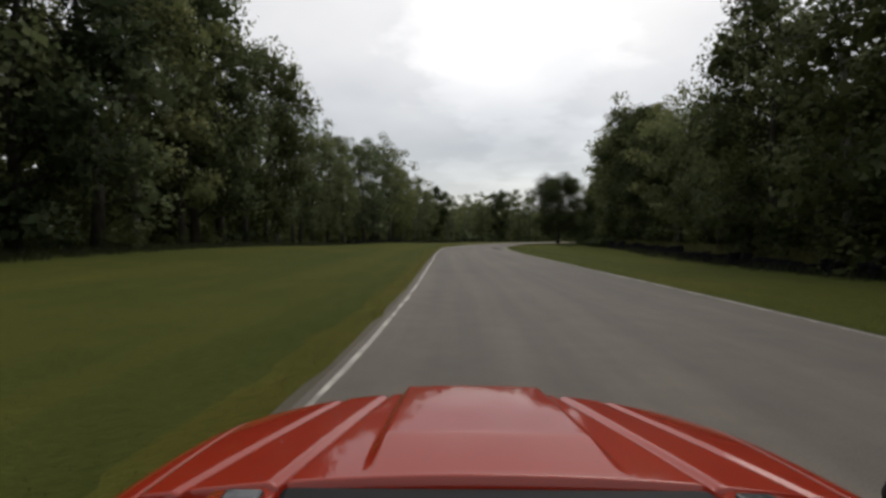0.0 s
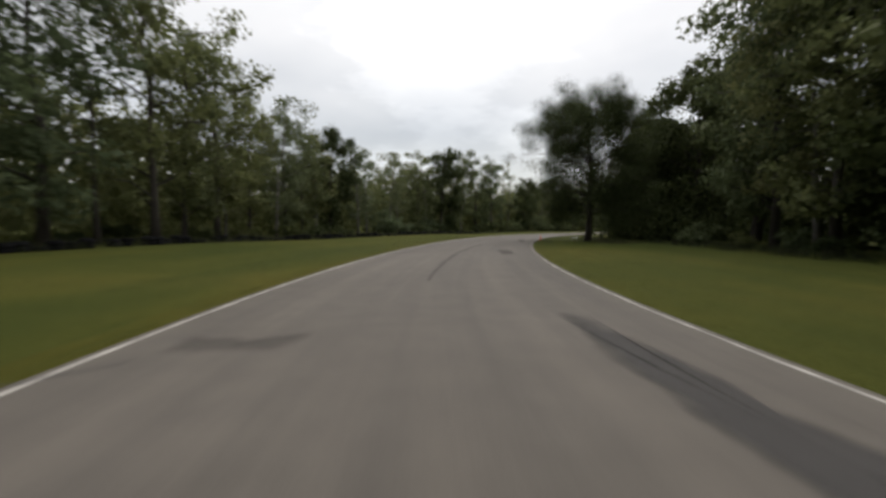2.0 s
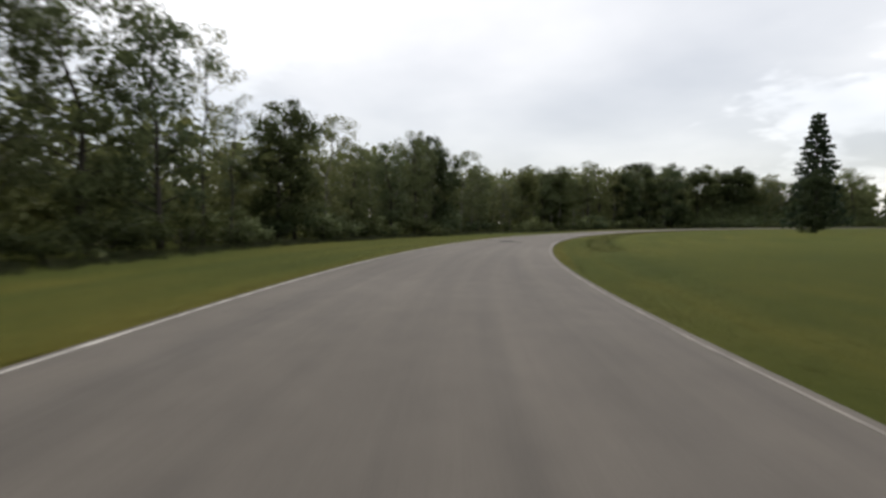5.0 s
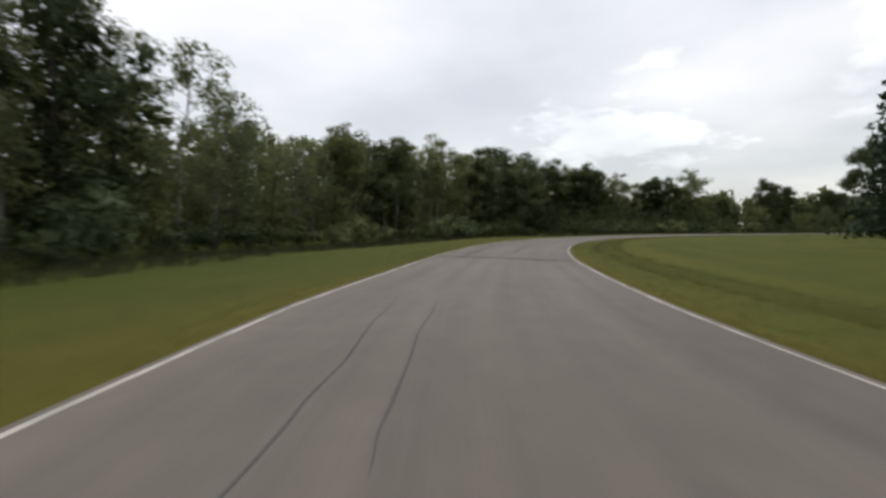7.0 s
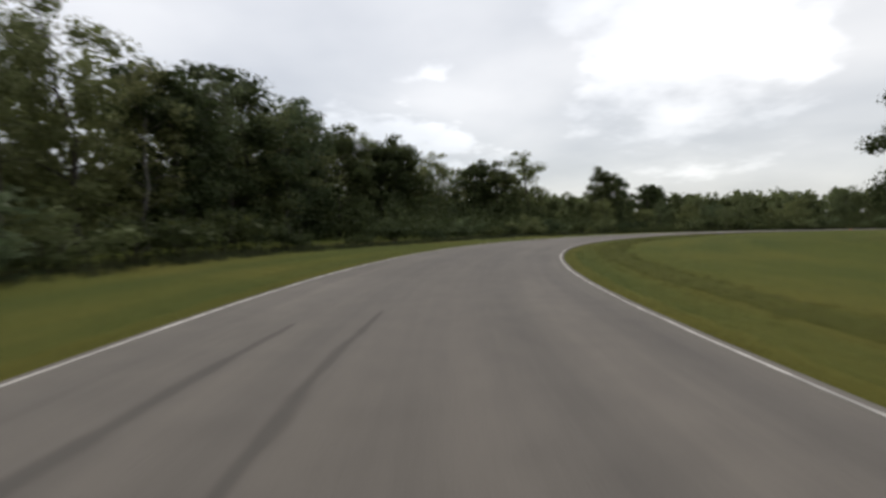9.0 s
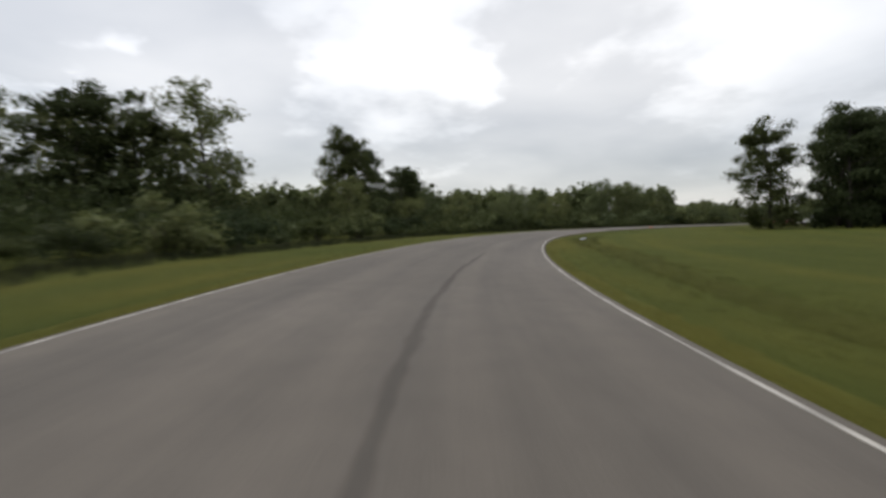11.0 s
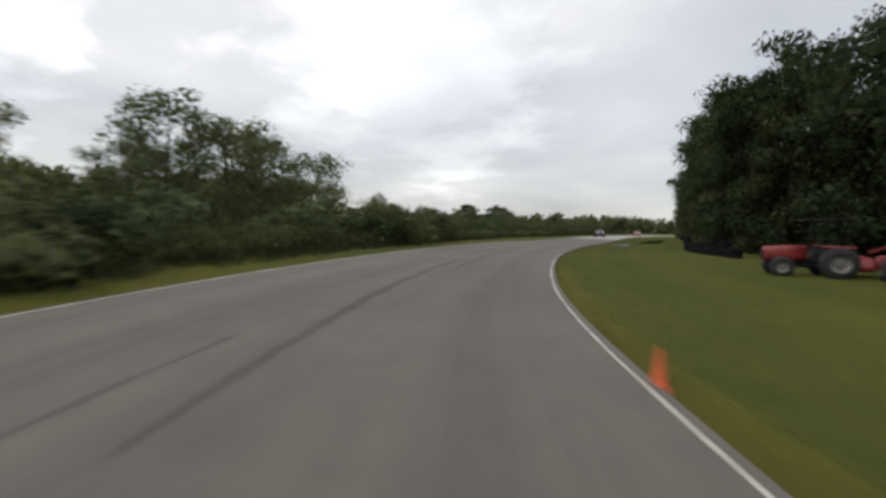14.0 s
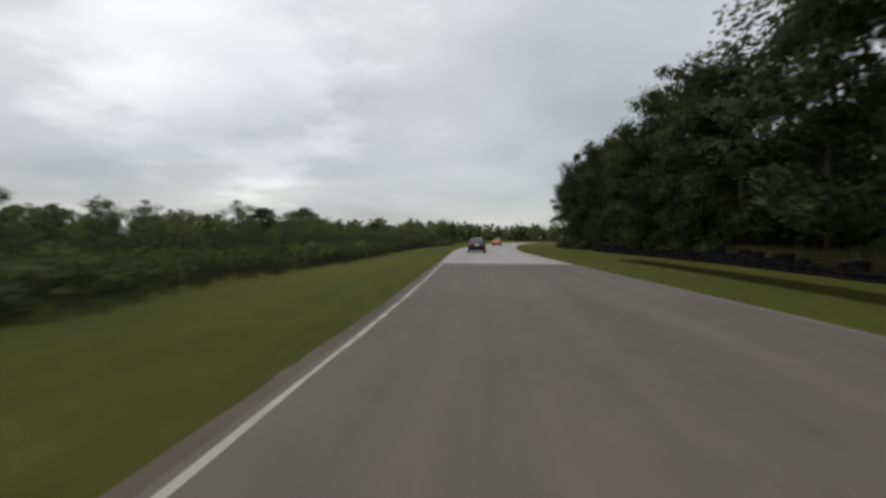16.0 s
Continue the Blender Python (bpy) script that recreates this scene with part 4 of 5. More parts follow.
# an old drainage ditch, a hand deep and half grown over, follows the inside of the bends
DITCH = [(96, 6.6), (118, 6.7), (155, 6.3), (215, 6.2), (260, 6.4), (275, 7.2), (284, 6.5), (292, 6.1), (300, 6.4), (330, 6.6), (360, 6.6), (380, 7.0), (388, 7.6), (396, 8.3), (404, 8.8), (414, 9.0)]
MUD = grassy("ditch_mud", (0.027, 0.029, 0.007), (0.036, 0.036, 0.008), (0.047, 0.043, 0.010))
# near-black ground: wet ditch soil, and tree shade put into the litter's colour
SHADE_SOIL = grassy("dark_soil_and_shade", (0.014, 0.012, 0.008), (0.022, 0.018, 0.010), (0.034, 0.030, 0.014))


def strip(name, s0, s1, wide, mat, label, category, lift, seed, shift=0.0, wobble=0.12, kind="structure", table=None):
    """A ragged strip of ground along the ditch, dished in the middle."""
    r = np.random.RandomState(seed)
    ss = np.arange(s0, s1 + 0.01, 0.5)
    n = len(ss)
    fade = np.clip(np.minimum(ss - s0, s1 - ss) / 4.0, 0.05, 1)
    rows = []
    for q in (-1, -0.6, 0, 0.6, 1):
        lat = (edge_of(DITCH, ss) if table is None else rim(ss, table)) + shift + q * wide / 2 * fade + (r.normal(0, wobble, n) if abs(q) == 1 else 0)
        x, y = place(ss, lat)
        rows.append(np.stack([x, y, relief(x, y) + (lift if abs(q) < 1 else -0.02) - (0.012 if q == 0 else 0)], 1))
    f = [(k * n + i, (k + 1) * n + i, (k + 1) * n + i + 1, k * n + i + 1) for k in range(4) for i in range(n - 1)]
    return tagged(new(name, mesh_of(name, np.concatenate(rows), f, mat, True)), label, category, kind=kind)


DRY = grassy("dry_verge", (0.046, 0.044, 0.009), (0.058, 0.052, 0.011), (0.074, 0.062, 0.015))
strip("ground_verge_left", -40, 345, 0.9, DRY, "dry brownish grass along the edge of the asphalt", "grass", 0.012, 57, -0.5, 0.16, table=-HALF)
strip("ground_verge_right", 135, 352, 0.7, DRY, "dry brownish grass at the inside of the bend", "grass", 0.012, 58, 0.42, 0.14, table=HALF)
strip("ground_ditch", 145, 300, 1.3, MUD, "shallow brownish ditch half grown over with grass", "ditch", 0.02, 51)
strip("ground_ditch_exit", 393, 412, 1.2, SHADE_SOIL, "dark wet ditch beside the track", "ditch", 0.008, 52)
# the shade of the oak and its neighbours is put into this sheet's colour
strip("ground_litter_shade", 95, 119, 6.5, SHADE_SOIL, "leaf litter below the oak, tree shade put into its colour", "leaf litter", 0.02, 53, 3.6, 0.25)
xy = []
r = np.random.RandomState(54)
for s in np.arange(145, 298, 0.12):
    for q in (-0.62, 0.68):
        xy.append(place(s, float(edge_of(DITCH, s)) + q * 0.8 + r.normal(0, 0.30)))
xy = np.array(xy)
tufts("ditch_grass", xy, relief(xy[:, 0], xy[:, 1]), 0.05, 0.08, 8, BLADE, "rank grass along the lips of the ditch", 55)
xy = []
for s in np.arange(391, 414, 0.06):
    for q in (-0.6, -0.45, -0.25, 0.3, 0.5, 0.65):
        xy.append(place(s, float(edge_of(DITCH, s)) + q + r.normal(0, 0.16)))
xy = np.array(xy)
tufts("ditch_grass", xy, relief(xy[:, 0], xy[:, 1]), 0.09, 0.07, 7, BLADE, "rank grass hanging over the wet ditch", 59)
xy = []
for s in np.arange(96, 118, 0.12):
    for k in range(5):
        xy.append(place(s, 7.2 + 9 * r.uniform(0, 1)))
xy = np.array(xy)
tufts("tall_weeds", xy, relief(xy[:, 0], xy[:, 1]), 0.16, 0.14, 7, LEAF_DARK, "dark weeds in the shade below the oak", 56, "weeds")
for i, o in enumerate([[(110.0, 6.35), (111.5, 6.15), (113.2, 6.45), (113.4, 6.95), (111.6, 6.95), (110.1, 6.7)],
                       [(375.6, 5.9), (378.5, 5.5), (382.5, 5.6), (385.0, 6.0), (383.5, 6.7), (379.2, 6.9), (376.2, 6.7)],
                       [(289.9, 5.95), (292, 5.9), (294.0, 5.98), (294.0, 6.25), (292, 6.34), (289.9, 6.2)]
                       ]):
    sheet("puddle", o, 0.014, CALM if i == 1 else WATER, "shallow puddle in the grass that mirrors the sky", "puddle", 0.03, 0.2 if i == 0 else 0.08, 8 + i)


# ---- cars ----
def lathe(profile, sides=28):
    """Spin (radius, x) round the x axis."""
    bm = bmesh.new()
    rings = []
    for r, x in profile:
        rings.append([bm.verts.new((x, r * math.cos(2 * math.pi * k / sides), r * math.sin(2 * math.pi * k / sides))) for k in range(sides)])
    for a, b in zip(rings, rings[1:]):
        for k in range(sides):
            bm.faces.new((a[k], a[(k + 1) % sides], b[(k + 1) % sides], b[k]))
    return bm


def ring(w, zb, zt, n=5.0, count=28, narrow=1.0):
    mid, h = (zb + zt) / 2, (zt - zb) / 2
    pts = []
    for k in range(count):
        g = 2 * math.pi * k / count
        c, s = math.cos(g), math.sin(g)
        z = mid + h * math.copysign(abs(s) ** (2 / n), s)
        f = 1 - (1 - narrow) * (z - zb) / (zt - zb)
        pts.append((w * f * math.copysign(abs(c) ** (2 / n), c), z))
    return pts


def loft(stations):
    """Skin rings (y, points) with closed ends."""
    bm = bmesh.new()
    rows = [[bm.verts.new((x, y, z)) for x, z in pts] for y, pts in stations]
    n = len(rows[0])
    for a, b in zip(rows, rows[1:]):
        for k in range(n):
            bm.faces.new((a[k], a[(k + 1) % n], b[(k + 1) % n], b[k]))
    bm.faces.new(rows[0])
    bm.faces.new(rows[-1][::-1])
    return bm


def pane(corners, thick=0.012):
    """A thick sheet through four corners."""
    bm = bmesh.new()
    c = [Vector(p) for p in corners]
    n = (c[1] - c[0]).cross(c[3] - c[0]).normalized() * thick
    a = [bm.verts.new(p) for p in c]
    b = [bm.verts.new(p + n) for p in c]
    bm.faces.new(a[::-1])
    bm.faces.new(b)
    for k in range(4):
        bm.faces.new((a[k], a[(k + 1) % 4], b[(k + 1) % 4], b[k]))
    return bm


def paint(name, colour, coat=1.0, rough=0.35, spec=0.5):
    m, b, ns, ls = material(name, rough, 0.0, spec, coat)
    lo, hi = tuple(c * 0.93 for c in colour), tuple(c * 1.06 for c in colour)
    _, r1 = noise_ramp(ns, ls, 2.0, [(0.35, lo), (0.65, hi)])
    ls.new(r1.outputs[0], b.inputs["Base Color"])
    n2, _ = noise_ramp(ns, ls, 220.0, [(0, (0, 0, 0)), (1, (1, 1, 1))])
    bump(ns, ls, b, n2.outputs["Fac"], 0.012, 0.002)
    return m


RUBBER = plain("tyre_rubber", (0.02, 0.02, 0.02), 0.85)
ALLOY = plain("alloy_rim", (0.45, 0.45, 0.46), 0.35, 0.9, 0.1)
BLACK = plain("black_plastic", (0.008, 0.008, 0.009), 0.6, spec=0.15)
GLASS = plain("dark_car_glass", (0.035, 0.04, 0.045), 0.05, 0, 0.05, spec=0.7)
REDLENS = plain("red_lens", (0.35, 0.012, 0.01), 0.15)
CLEAR = plain("clear_lens", (0.55, 0.56, 0.56), 0.1, 0.3)
PLATE = plain("plate_white", (0.6, 0.6, 0.6), 0.5)


def wheel(parent, x, y, r, width=0.21):
    side = 1 if x > 0 else -1
    h = width / 2
    t = lathe([(r * 0.62, -h), (r * 0.9, -h), (r, -h * 0.7), (r, h * 0.7), (r * 0.9, h), (r * 0.62, h)])
    m = Matrix.Translation((x, y, r))
    t.transform(m)
    w = part("wheel", t, RUBBER, parent, "black rubber tyre", True)
    rim = lathe([(r * 0.63, -h), (r * 0.6, h * 0.75 * side), (r * 0.5, h * 0.55 * side), (0.001, h * 0.5 * side)])
    rim.transform(m)
    part("rim", rim, BLACK, w, "dark wheel well")
    for k in range(5):
        sp = box(0.03, 0.07, r * 0.56, (0, 0, r * 0.3), 0.008)
        sp.transform(m @ Matrix.Translation((h * 0.72 * side, 0, 0)) @ Matrix.Rotation(2 * math.pi * k / 5, 4, "X"))
        part("spoke", sp, ALLOY, w, "alloy spoke")
    return w


def sedan(name, colour, label, hatch=False):
    """A small saloon car, nose to +y, standing on its wheels."""
    car = new(name)
    st = [(-2.16, 0.70, 0.42, 0.86), (-2.10, 0.80, 0.32, 0.95), (-1.9, 0.85, 0.24, 0.98), (-1.3, 0.87, 0.20, 0.97), (0.2, 0.88, 0.19, 0.95),
          (0.9, 0.87, 0.19, 0.93), (1.5, 0.86, 0.20, 0.86), (1.95, 0.82, 0.24, 0.76), (2.14, 0.74, 0.32, 0.66), (2.2, 0.62, 0.40, 0.60)]
    part("body", loft([(y, ring(w, a, b, 5.5, 30, 0.93)) for y, w, a, b in st]), colour, car, smooth=True)
    cab = [(-1.78, 0.60, 0.93, 0.97), (-1.30, 0.68, 0.9, 1.26), (-0.9, 0.70, 0.9, 1.40), (-0.3, 0.71, 0.9, 1.43), (0.15, 0.70, 0.9, 1.39), (0.55, 0.69, 0.9, 1.18), (0.98, 0.66, 0.9, 0.95)]
    part("cabin", loft([(y, ring(w, a, b, 4.5, 26, 0.80)) for y, w, a, b in cab]), colour, car, "roof and pillars", smooth=True)
    part("rear_window", pane([(-0.50, -1.73, 1.00), (0.50, -1.73, 1.00), (0.47, -1.10, 1.375), (-0.47, -1.10, 1.375)]), GLASS, car, "dark rear window")
    part("windshield", pane([(0.55, 0.97, 0.985), (-0.55, 0.97, 0.985), (-0.50, 0.36, 1.315), (0.50, 0.36, 1.315)]), GLASS, car, "sloping windshield")
    for sd in (-1, 1):
        for y0, y1 in ((-1.15, -0.42), (-0.36, 0.42)):
            q = [(sd * 0.69, y0 + (0.1 if y0 < -1 else 0), 0.99), (sd * 0.69, y1 + (0.25 if y1 > 0 else 0), 0.99), (sd * 0.585, y1, 1.33), (sd * 0.585, y0 + (0.25 if y0 < -1 else 0), 1.33)]
            part("side_window", pane(q if sd > 0 else q[::-1], 0.015), GLASS, car, "dark side window")
        lens = box(0.34, 0.05, 0.15, (sd * 0.58, -2.145, 0.80), 0.02)
        part("tail_light", lens, REDLENS, car, "red tail light")
        lens = box(0.36, 0.08, 0.13, (sd * 0.55, 2.12, 0.62), 0.03)
        part("headlight", lens, CLEAR, car, "clear headlight")
        part("mirror", box(0.2, 0.12, 0.13, (sd * 0.92, 0.55, 1.0), 0.04), colour, car, "door mirror")
        part("door_handle", box(0.03, 0.16, 0.03, (sd * 0.872, -0.5, 0.86), 0.01), BLACK, car)
    part("rear_bumper", box(1.56, 0.16, 0.22, (0, -2.16, 0.42), 0.06), BLACK, car, "dark rear bumper", True)
    part("front_bumper", box(1.44, 0.16, 0.2, (0, 2.17, 0.40), 0.06), BLACK, car, "dark front bumper", True)
    part("number_plate", box(0.42, 0.02, 0.14, (0, -2.185, 0.78), 0.004), PLATE, car, "blank white plate")
    for x in (-0.76, 0.76):
        for y in (-1.36, 1.32):
            wheel(car, x, y, 0.315)
    return tagged(car, label, "car")


DARKPAINT = paint("near_black_paint", (0.010, 0.011, 0.014), 0.4)
ORANGE = paint("orange_paint", (0.55, 0.10, 0.02))
lead = sedan("saloon_car", DARKPAINT, "near-black saloon car with red tail lights on the concrete track")
x, y = place(429.0, -1.2)
lead.matrix_basis = pose(x, y, 0, 0, 0, bearing(429.0))
far = sedan("saloon_car", ORANGE, "small bright orange car far ahead on the track")
x, y = place(476.0, 0.0)
far.matrix_basis = pose(x, y, 0, 0, 0, bearing(476.0))

# ---- the red car over whose bonnet the ride begins ----
RED = paint("red_paint", (0.27, 0.018, 0.005), 0.85, 0.5, 0.05)
SEAM = plain("dark_panel_gap", (0.02, 0.008, 0.006), 0.8)


def bonnet_z(x, y):
    """Height of the pressed bonnet and wings: nearly flat, rounded off to the nose and the sides."""
    u = (y - 0.80) / 0.70
    a = abs(x)
    z = 1.002 - 0.050 * u - 0.016 * u * abs(u) - 0.040 * (a / 0.6) ** 2
    # raised centre with sharp shoulders, and two pressed creases to either side
    lift = min(1.0, max(0.0, (u - 0.02) / 0.22))
    edge = 0.222 - 0.030 * u
    z += 0.020 * lift * (1 - float(smoothstep(edge - 0.012, edge + 0.012, a)))
    for at, deep in ((0.365 - 0.135 * u, 0.009), (0.53 - 0.18 * u, 0.007)):
        z -= deep * math.exp(-((a - at) / 0.010) ** 2)
    if a > 0.61:
        z -= 0.14 * ((a - 0.61) / 0.17) ** 2.2
    if u > 0.86:
        z -= 0.11 * ((u - 0.86) / 0.2) ** 2
    return z


def panel(name, xs, ys, parent, label):
    """A pressed body panel with turned-down edges."""
    bm = bmesh.new()
    nose = lambda x, y: y - 0.30 * max(0, (y - 0.80) / 0.70) ** 2.0 * (abs(x) / 0.70) ** 3.4
    rows = [[bm.verts.new((x, nose(x, y), bonnet_z(x, y))) for x in xs] for y in ys]
    for a, b in zip(rows, rows[1:]):
        for k in range(len(xs) - 1):
            bm.faces.new((a[k], a[k + 1], b[k + 1], b[k]))
    rim = rows[0] + [r[-1] for r in rows[1:]] + rows[-1][::-1][1:] + [r[0] for r in rows[::-1][1:-1]]
    low = [bm.verts.new((v.co.x, v.co.y, v.co.z - 0.03)) for v in rim]
    for i in range(len(rim)):
        j = (i + 1) % len(rim)
        bm.faces.new((rim[i], low[i], low[j], rim[j]))
    return part(name, bm, RED, parent, label, True)


sports = new("red_coupe")
tagged(sports, "glossy red coupe with a raised bonnet centre on the track", "car")
YS = np.concatenate([np.linspace(0.80, 1.40, 50), np.linspace(1.412, 1.60, 18)])
panel("bonnet", np.linspace(-0.595, 0.595, 207), YS, sports, "glossy red bonnet with a raised centre and creases")
panel("fender", np.linspace(0.601, 0.81, 40), np.concatenate([np.linspace(0.45, 0.77, 8), YS]), sports, "red front fender")
panel("fender", np.linspace(-0.81, -0.601, 40), np.concatenate([np.linspace(0.45, 0.77, 8), YS]), sports, "red front fender")
part("inner_bay", box(1.1, 0.7, 0.3, (0, 1.12, 0.50), 0.03), SEAM, sports, "dark bay under the bonnet")
part("cowl", box(0.70, 0.24, 0.05, (0, 0.67, 0.966), 0.012), BLACK, sports, "black plastic cowl below the glass")
for sd, tilt in ((-1, 8), (1, 4)):
    panel("scuttle", np.linspace(0.36, 0.466, 12) * sd, np.linspace(0.5, 0.79, 10), sports, "red panel beside the cowl")
    part("wiper", box(0.55, 0.02, 0.02, (0.05 + sd * 0.33, 0.66, 0.985), 0.005, Matrix.Rotation(radians(tilt), 4, "Z")), BLACK, sports, "black wiper arm")
    part("washer_cover", box(0.06, 0.035, 0.014, (sd * 0.40, 0.745, 0.993), 0.006), GLASS, sports, "grey cover at the bonnet corner")
side = [(-2.3, 0.70, 0.40, 0.86), (-2.22, 0.82, 0.28, 0.95), (-1.9, 0.87, 0.20, 0.98), (-1.2, 0.88, 0.18, 0.98), (0.0, 0.87, 0.18, 0.95), (0.55, 0.86, 0.18, 0.93)]
part("rear_body", loft([(y, ring(w, a, b, 6, 30, 0.95)) for y, w, a, b in side]), RED, sports, "red doors and rear wings", True)
nose = [(0.56, 0.66, 0.20, 0.72), (1.1, 0.64, 0.20, 0.70), (1.4, 0.56, 0.22, 0.70), (1.62, 0.50, 0.26, 0.62), (1.72, 0.40, 0.32, 0.56)]
part("front_body", loft([(y, ring(w, a, b, 6, 30, 1.0)) for y, w, a, b in nose]), RED, sports, "red flanks and nose", True)
roof = [(-1.55, 0.55, 0.9, 0.97), (-1.0, 0.58, 0.9, 1.30), (-0.5, 0.60, 0.9, 1.365), (-0.25, 0.58, 0.9, 1.36), (-0.19, 0.57, 0.9, 1.33), (0.40, 0.60, 0.9, 1.0)]
part("cabin", loft([(y, ring(w, a, b, 5, 26, 0.86)) for y, w, a, b in roof]), BLACK, sports, "dark soft roof", True)
part("windshield", pane([(0.56, 0.57, 0.985), (-0.56, 0.57, 0.985), (-0.47, -0.17, 1.35), (0.47, -0.17, 1.35)], 0.01), GLASS, sports, "raked windshield")
for sd in (-1, 1):
    my = 0.98 if sd > 0 else 0.80
    mirror = part("mirror", box(0.13, 0.09, 0.08, (sd * 0.89, my, 0.868), 0.034), BLACK, sports, "black mirror", True)
    part("mirror_glass", box(0.10, 0.01, 0.056, (sd * 0.89, my - 0.047, 0.868), 0.004), ALLOY, mirror, "silvered glass")
    part("headlight", box(0.3, 0.1, 0.12, (sd * 0.36, 1.66, 0.54), 0.04), CLEAR, sports, "clear headlight")
    part("tail_light", box(0.34, 0.05, 0.14, (sd * 0.56, -2.29, 0.78), 0.02), REDLENS, sports, "red tail light")
    for y in (-1.4, 1.06):
        wheel(sports, sd * (0.77 if y < 0 else 0.66), y, 0.31)
part("front_bumper", box(0.9, 0.18, 0.2, (0, 1.68, 0.36), 0.07), RED, sports, "red bumper", True)
part("rear_bumper", box(1.5, 0.14, 0.22, (0, -2.29, 0.45), 0.06), RED, sports, "red rear bumper", True)
sports.matrix_basis = pose(0.012, 0, 0, 0, 0, 0.27)


# ---- things on the infield of the second bend ----
TRACTOR = plain("tractor_red", (0.20, 0.020, 0.016), 0.55, vary=0.3)
DISC = plain("grey_wheel_disc", (0.20, 0.19, 0.18), 0.6, vary=0.25)


def big_wheel(parent, x, y, r, width):
    h = width / 2
    side = 1 if x > 0 else -1
    m = Matrix.Translation((x, y, r))
    t = lathe([(r * 0.55, -h), (r * 0.92, -h), (r, -h * 0.6), (r, h * 0.6), (r * 0.92, h), (r * 0.55, h)])
    t.transform(m)
    w = part("wheel", t, RUBBER, parent, "black lugged tyre", True)
    d = lathe([(r * 0.56, h * 0.8 * side), (r * 0.45, h * 0.3 * side), (r * 0.18, h * 0.3 * side), (r * 0.16, h * 0.7 * side), (0.001, h * 0.7 * side)])
    d.transform(m)
    part("rim", d, DISC, w, "dull grey wheel disc")
    for k in range(14):
        lug = box(width * 0.9, 0.05, 0.05, (0, 0, r), 0.01)
        lug.transform(m @ Matrix.Rotation(2 * math.pi * k / 14, 4, "X"))
        part("lug", lug, RUBBER, w)


tractor = new("tractor")
part("hood", loft([(y, ring(w, 0.62, t, 4, 22)) for y, w, t in ((1.75, 0.27, 1.08), (1.65, 0.33, 1.16), (1.0, 0.35, 1.22), (0.35, 0.36, 1.26))]), TRACTOR, tractor, "rounded red engine hood", True)
part("chassis", box(0.42, 2.7, 0.34, (0, 0.3, 0.55), 0.04), BLACK, tractor, "dark chassis")
part("seat", box(0.5, 0.5, 0.5, (0, -0.45, 1.05), 0.12), BLACK, tractor, "black seat", True)
part("grille", box(0.5, 0.03, 0.36, (0, 1.76, 0.86), 0.01), BLACK, tractor, "dark grille")
for sd in (-1, 1):
    part("wing", box(0.34, 0.95, 0.10, (sd * 0.72, -0.55, 1.22), 0.045), TRACTOR, tractor, "red rear wing", True)
    part("canopy_post", box(0.06, 0.06, 1.2, (sd * 0.5, -0.85, 1.6), 0.012), BLACK, tractor)
    part("canopy_post", box(0.05, 0.05, 1.1, (sd * 0.5, 0.25, 1.65), 0.012), BLACK, tractor)
    big_wheel(tractor, sd * 0.78, -0.55, 0.62, 0.38)
    big_wheel(tractor, sd * 0.62, 1.2, 0.40, 0.26)
part("canopy", box(1.3, 1.6, 0.08, (0, -0.3, 2.22), 0.035), BLACK, tractor, "flat dark canopy", True)
part("exhaust", box(0.06, 0.06, 0.7, (0.2, 1.2, 1.5), 0.02), BLACK, tractor)
tagged(tractor, "red farm tractor with a dark canopy parked on the grass", "tractor")
tractor.matrix_basis = pose(187.1, 94.4, -0.05, 0, 0, -86)
tractor.scale = (0.9, 0.9, 0.9)

mower = new("mower_deck")
part("deck", loft([(y, ring(w, 0.22, t, 4, 24)) for y, w, t in ((-0.8, 0.9, 0.45), (-0.6, 1.0, 0.62), (0.6, 1.0, 0.70), (0.85, 0.85, 0.5))]), TRACTOR, mower, "red mower deck", True)
for sd in (-1, 1):
    part("wing_deck", loft([(y, [(x + sd * 1.75, z) for x, z in ring(w, 0.22, t, 4, 24)]) for y, w, t in ((-0.7, 0.6, 0.4), (-0.5, 0.72, 0.58), (0.5, 0.72, 0.64), (0.72, 0.6, 0.45))]),
         TRACTOR, mower, "red folding wing of the mower", True)
    part("brace", box(0.9, 0.06, 0.06, (sd * 0.9, 0, 0.86), 0.01, Matrix.Rotation(radians(sd * 14), 4, "Y")), TRACTOR, mower)
    big_wheel(mower, sd * 0.85, -1.05, 0.30, 0.2)
    big_wheel(mower, sd * 2.3, -0.95, 0.26, 0.16)
part("drawbar", box(0.14, 1.7, 0.12, (0, 1.55, 0.45), 0.02), TRACTOR, mower, "red drawbar")
part("gearbox", box(0.4, 0.5, 0.35, (0, 0.1, 0.86), 0.05), BLACK, mower, "dark gearbox")
tagged(mower, "wide red towed mower deck standing on the grass", "mower")
mower.matrix_basis = pose(184.6, 94.0, -0.05, 0, 0, 170)
mower.scale = (0.68, 1.0, 1.25)

# a white car half hidden at the foot of the trees
parked = sedan("parked_car", paint("white_paint", (0.62, 0.62, 0.60)), "white car parked at the foot of the dark trees")
parked.matrix_basis = pose(180.0, 94.0, -0.05, 0, 0, 4)
for x, y, k in ((178.2, 97.5, 0.75), (182.0, 97.3, 0.75), (180.4, 97.8, 0.4)):
    bush(x, y, k, rs)

# ---- traffic cones ----
CONE = plain("cone_orange", (0.62, 0.11, 0.03), 0.55)


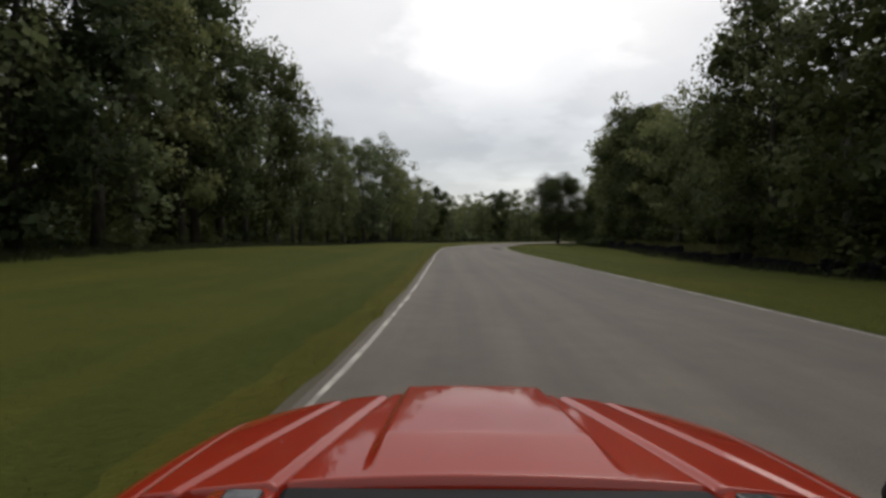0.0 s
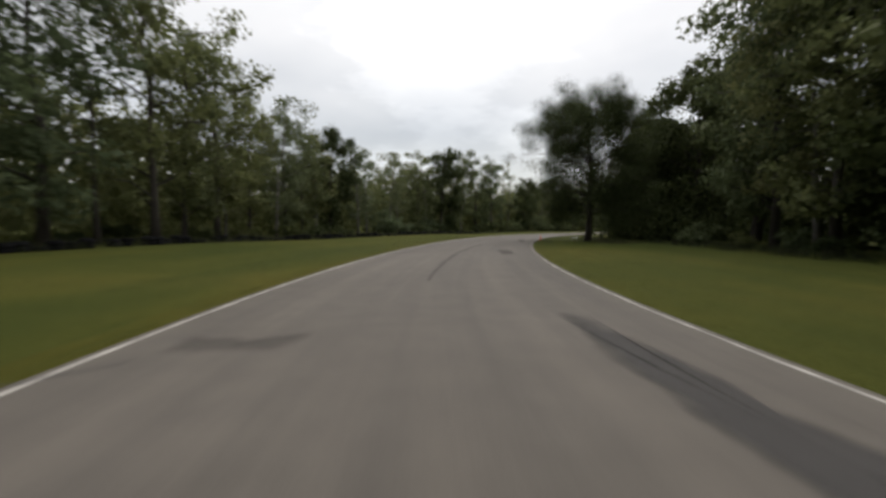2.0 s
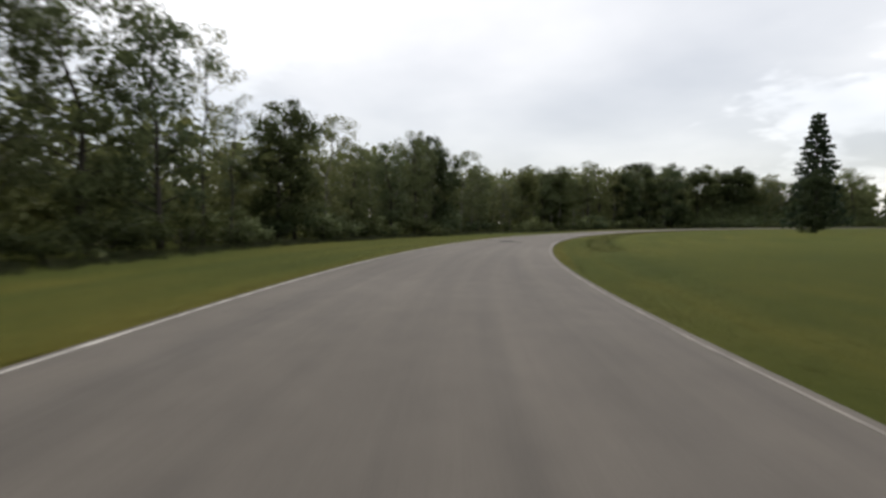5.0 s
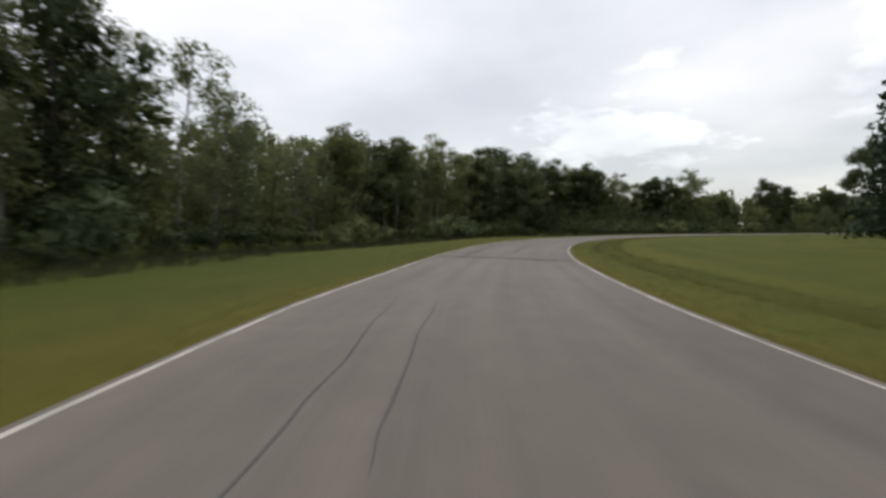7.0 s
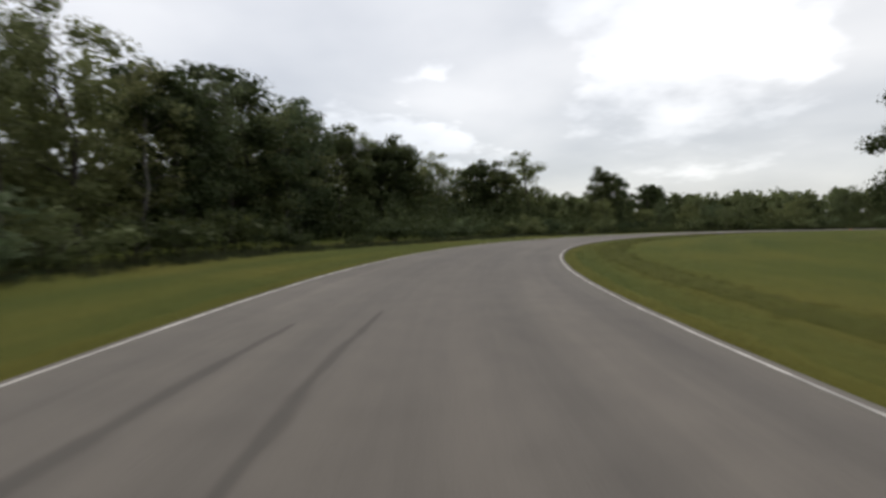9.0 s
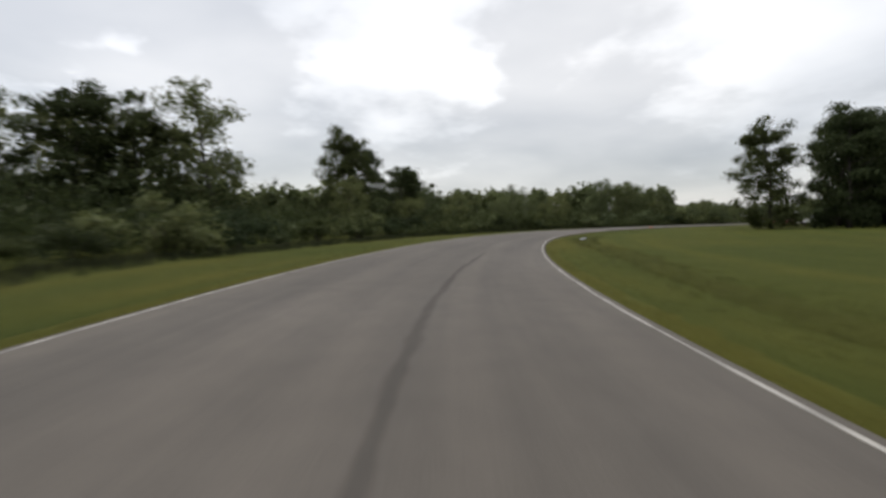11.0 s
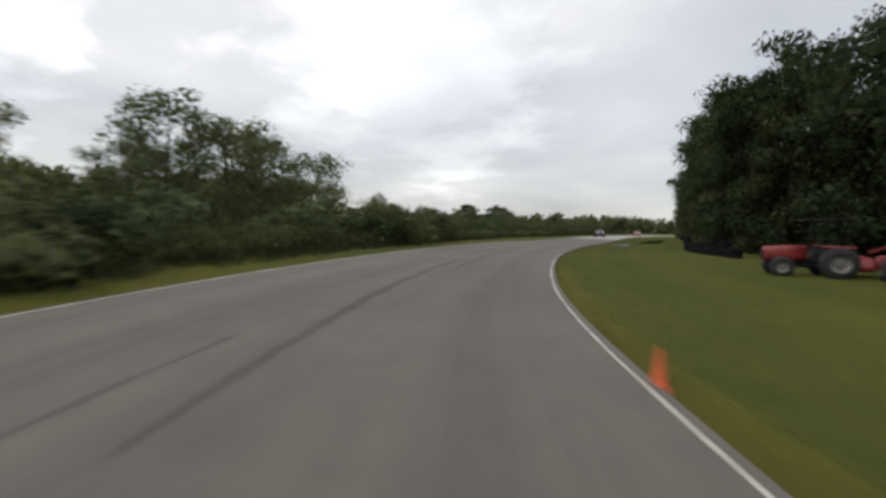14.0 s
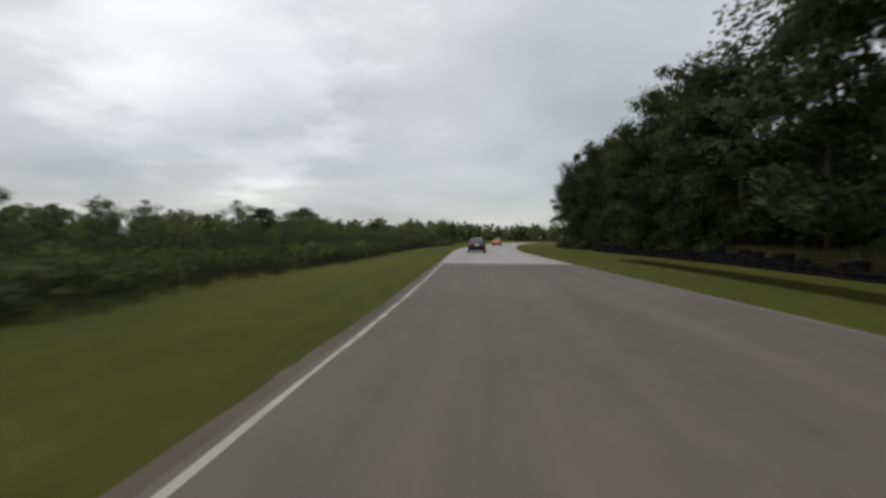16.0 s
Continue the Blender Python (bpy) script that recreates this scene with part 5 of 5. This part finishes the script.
def cone(x, y):
    ob = new("traffic_cone")
    c = lathe([(0.14, 0.0), (0.13, 0.03), (0.03, 0.68), (0.018, 0.70), (0.001, 0.70)], 20)
    c.transform(Matrix.Translation((0, 0, 0.03)) @ Matrix.Rotation(radians(-90), 4, "Y"))
    part("shell", c, CONE, ob, "orange plastic shell", True)
    part("base", box(0.36, 0.36, 0.035, (0, 0, 0.018), 0.012), CONE, ob, "square orange base")
    b = lathe([(0.083, 0.32), (0.062, 0.45)], 20)
    b.transform(Matrix.Translation((0, 0, 0.03)) @ Matrix.Rotation(radians(-90), 4, "Y"))
    part("band", b, PLATE, ob, "white band")
    tagged(ob, "orange traffic cone beside the edge line", "cone", "track cones")
    ob.location = (x, y, -0.03)
    ob.scale = (0.62, 0.62, 0.62)
    return ob


cone(18.47, 98.74)
for s, lat, k in ((333.0, 4.1, 0.5),):
    cone(*place(s, lat)).scale = (k, k, k)


# ---- walls of old tyres before the woods ----
TYRE = plain("old_tyre_rubber", (0.012, 0.012, 0.013), 0.95, vary=0.4, scale=2.0, spec=0.06)


def tyre_stack(count):
    ob = new("tyre_stack")
    for k in range(count):
        t = lathe([(0.19, -0.09), (0.27, -0.105), (0.31, -0.07), (0.315, 0.07), (0.27, 0.105), (0.19, 0.09), (0.17, 0.0), (0.19, -0.09)], 16)
        t.transform(Matrix.Translation((0.02 * math.sin(k * 2.4), 0.02 * math.cos(k * 1.7), 0.10 + 0.205 * k)) @ Matrix.Rotation(radians(90), 4, "Y"))
        part("tyre", t, TYRE, ob, "", True)
    return tagged(ob, "stack of old black tyres at the edge of the mown grass", "tyre stack", "tyre wall")


STACKS = {}
r = np.random.RandomState(71)


def tyre_wall(s0, s1, lat, tall, gaps=0.0):
    s = s0
    while s < s1:
        n = int(r.choice(tall))
        x, y = place(s, lat(s) + r.normal(0, 0.06))
        m = pose(x, y, float(relief(np.array([x]), np.array([y]))[0]) - 0.02, r.uniform(-4, 4), r.uniform(-4, 4), r.uniform(0, 360))
        m = m @ Matrix.Diagonal((r.uniform(0.9, 1.1), r.uniform(0.9, 1.1), r.uniform(0.8, 1.2), 1))
        if r.uniform() >= gaps:
            if n not in STACKS:
                STACKS[n] = tyre_stack(n)
                STACKS[n].matrix_basis = m
            else:
                copy_thing(STACKS[n], m).matrix_basis = m
        s += r.uniform(0.64, 0.72)


WALL_IN = [(14, 13.2), (33, 14.4), (38, 15.4), (46, 16.6), (56, 16.6), (66, 17)]
WALL_OUT = [(360, 13.5), (368, 12.2), (376, 11.8), (388, 12.0), (398, 12.5), (409, 13.3), (446, 13.6)]
tyre_wall(14, 66, lambda s: float(edge_of(WALL_IN, s)), (3, 4, 3, 2))
tyre_wall(62, 132, lambda s: float(edge_of(LAWN_LEFT, s)) - 0.2, (2, 2, 1), 0.08)
tyre_wall(361, 446, lambda s: float(edge_of(WALL_OUT, s)), (4, 3, 3, 2, 2))
xy = []
for s in np.arange(14, 66, 0.16):
    for k in range(3):
        xy.append(place(s, float(edge_of(WALL_IN, s)) + r.uniform(0.7, 2.4)))
for s in np.arange(398, 446, 0.16):
    for k in range(4):
        xy.append(place(s, float(edge_of(WALL_OUT, s)) + r.uniform(0.7, 2.4)))
xy = np.array(xy)
# daylight on the grass behind the walls is put into this paler green
LITGRASS = leafy("lit_tall_grass", (0.08, 0.085, 0.03), (0.12, 0.12, 0.05), (0.17, 0.16, 0.08))
tufts("tall_grass", xy, relief(xy[:, 0], xy[:, 1]), 1.0, 0.12, 6, LITGRASS, "tall grass behind the tyre walls, painted pale as if lit", 72)
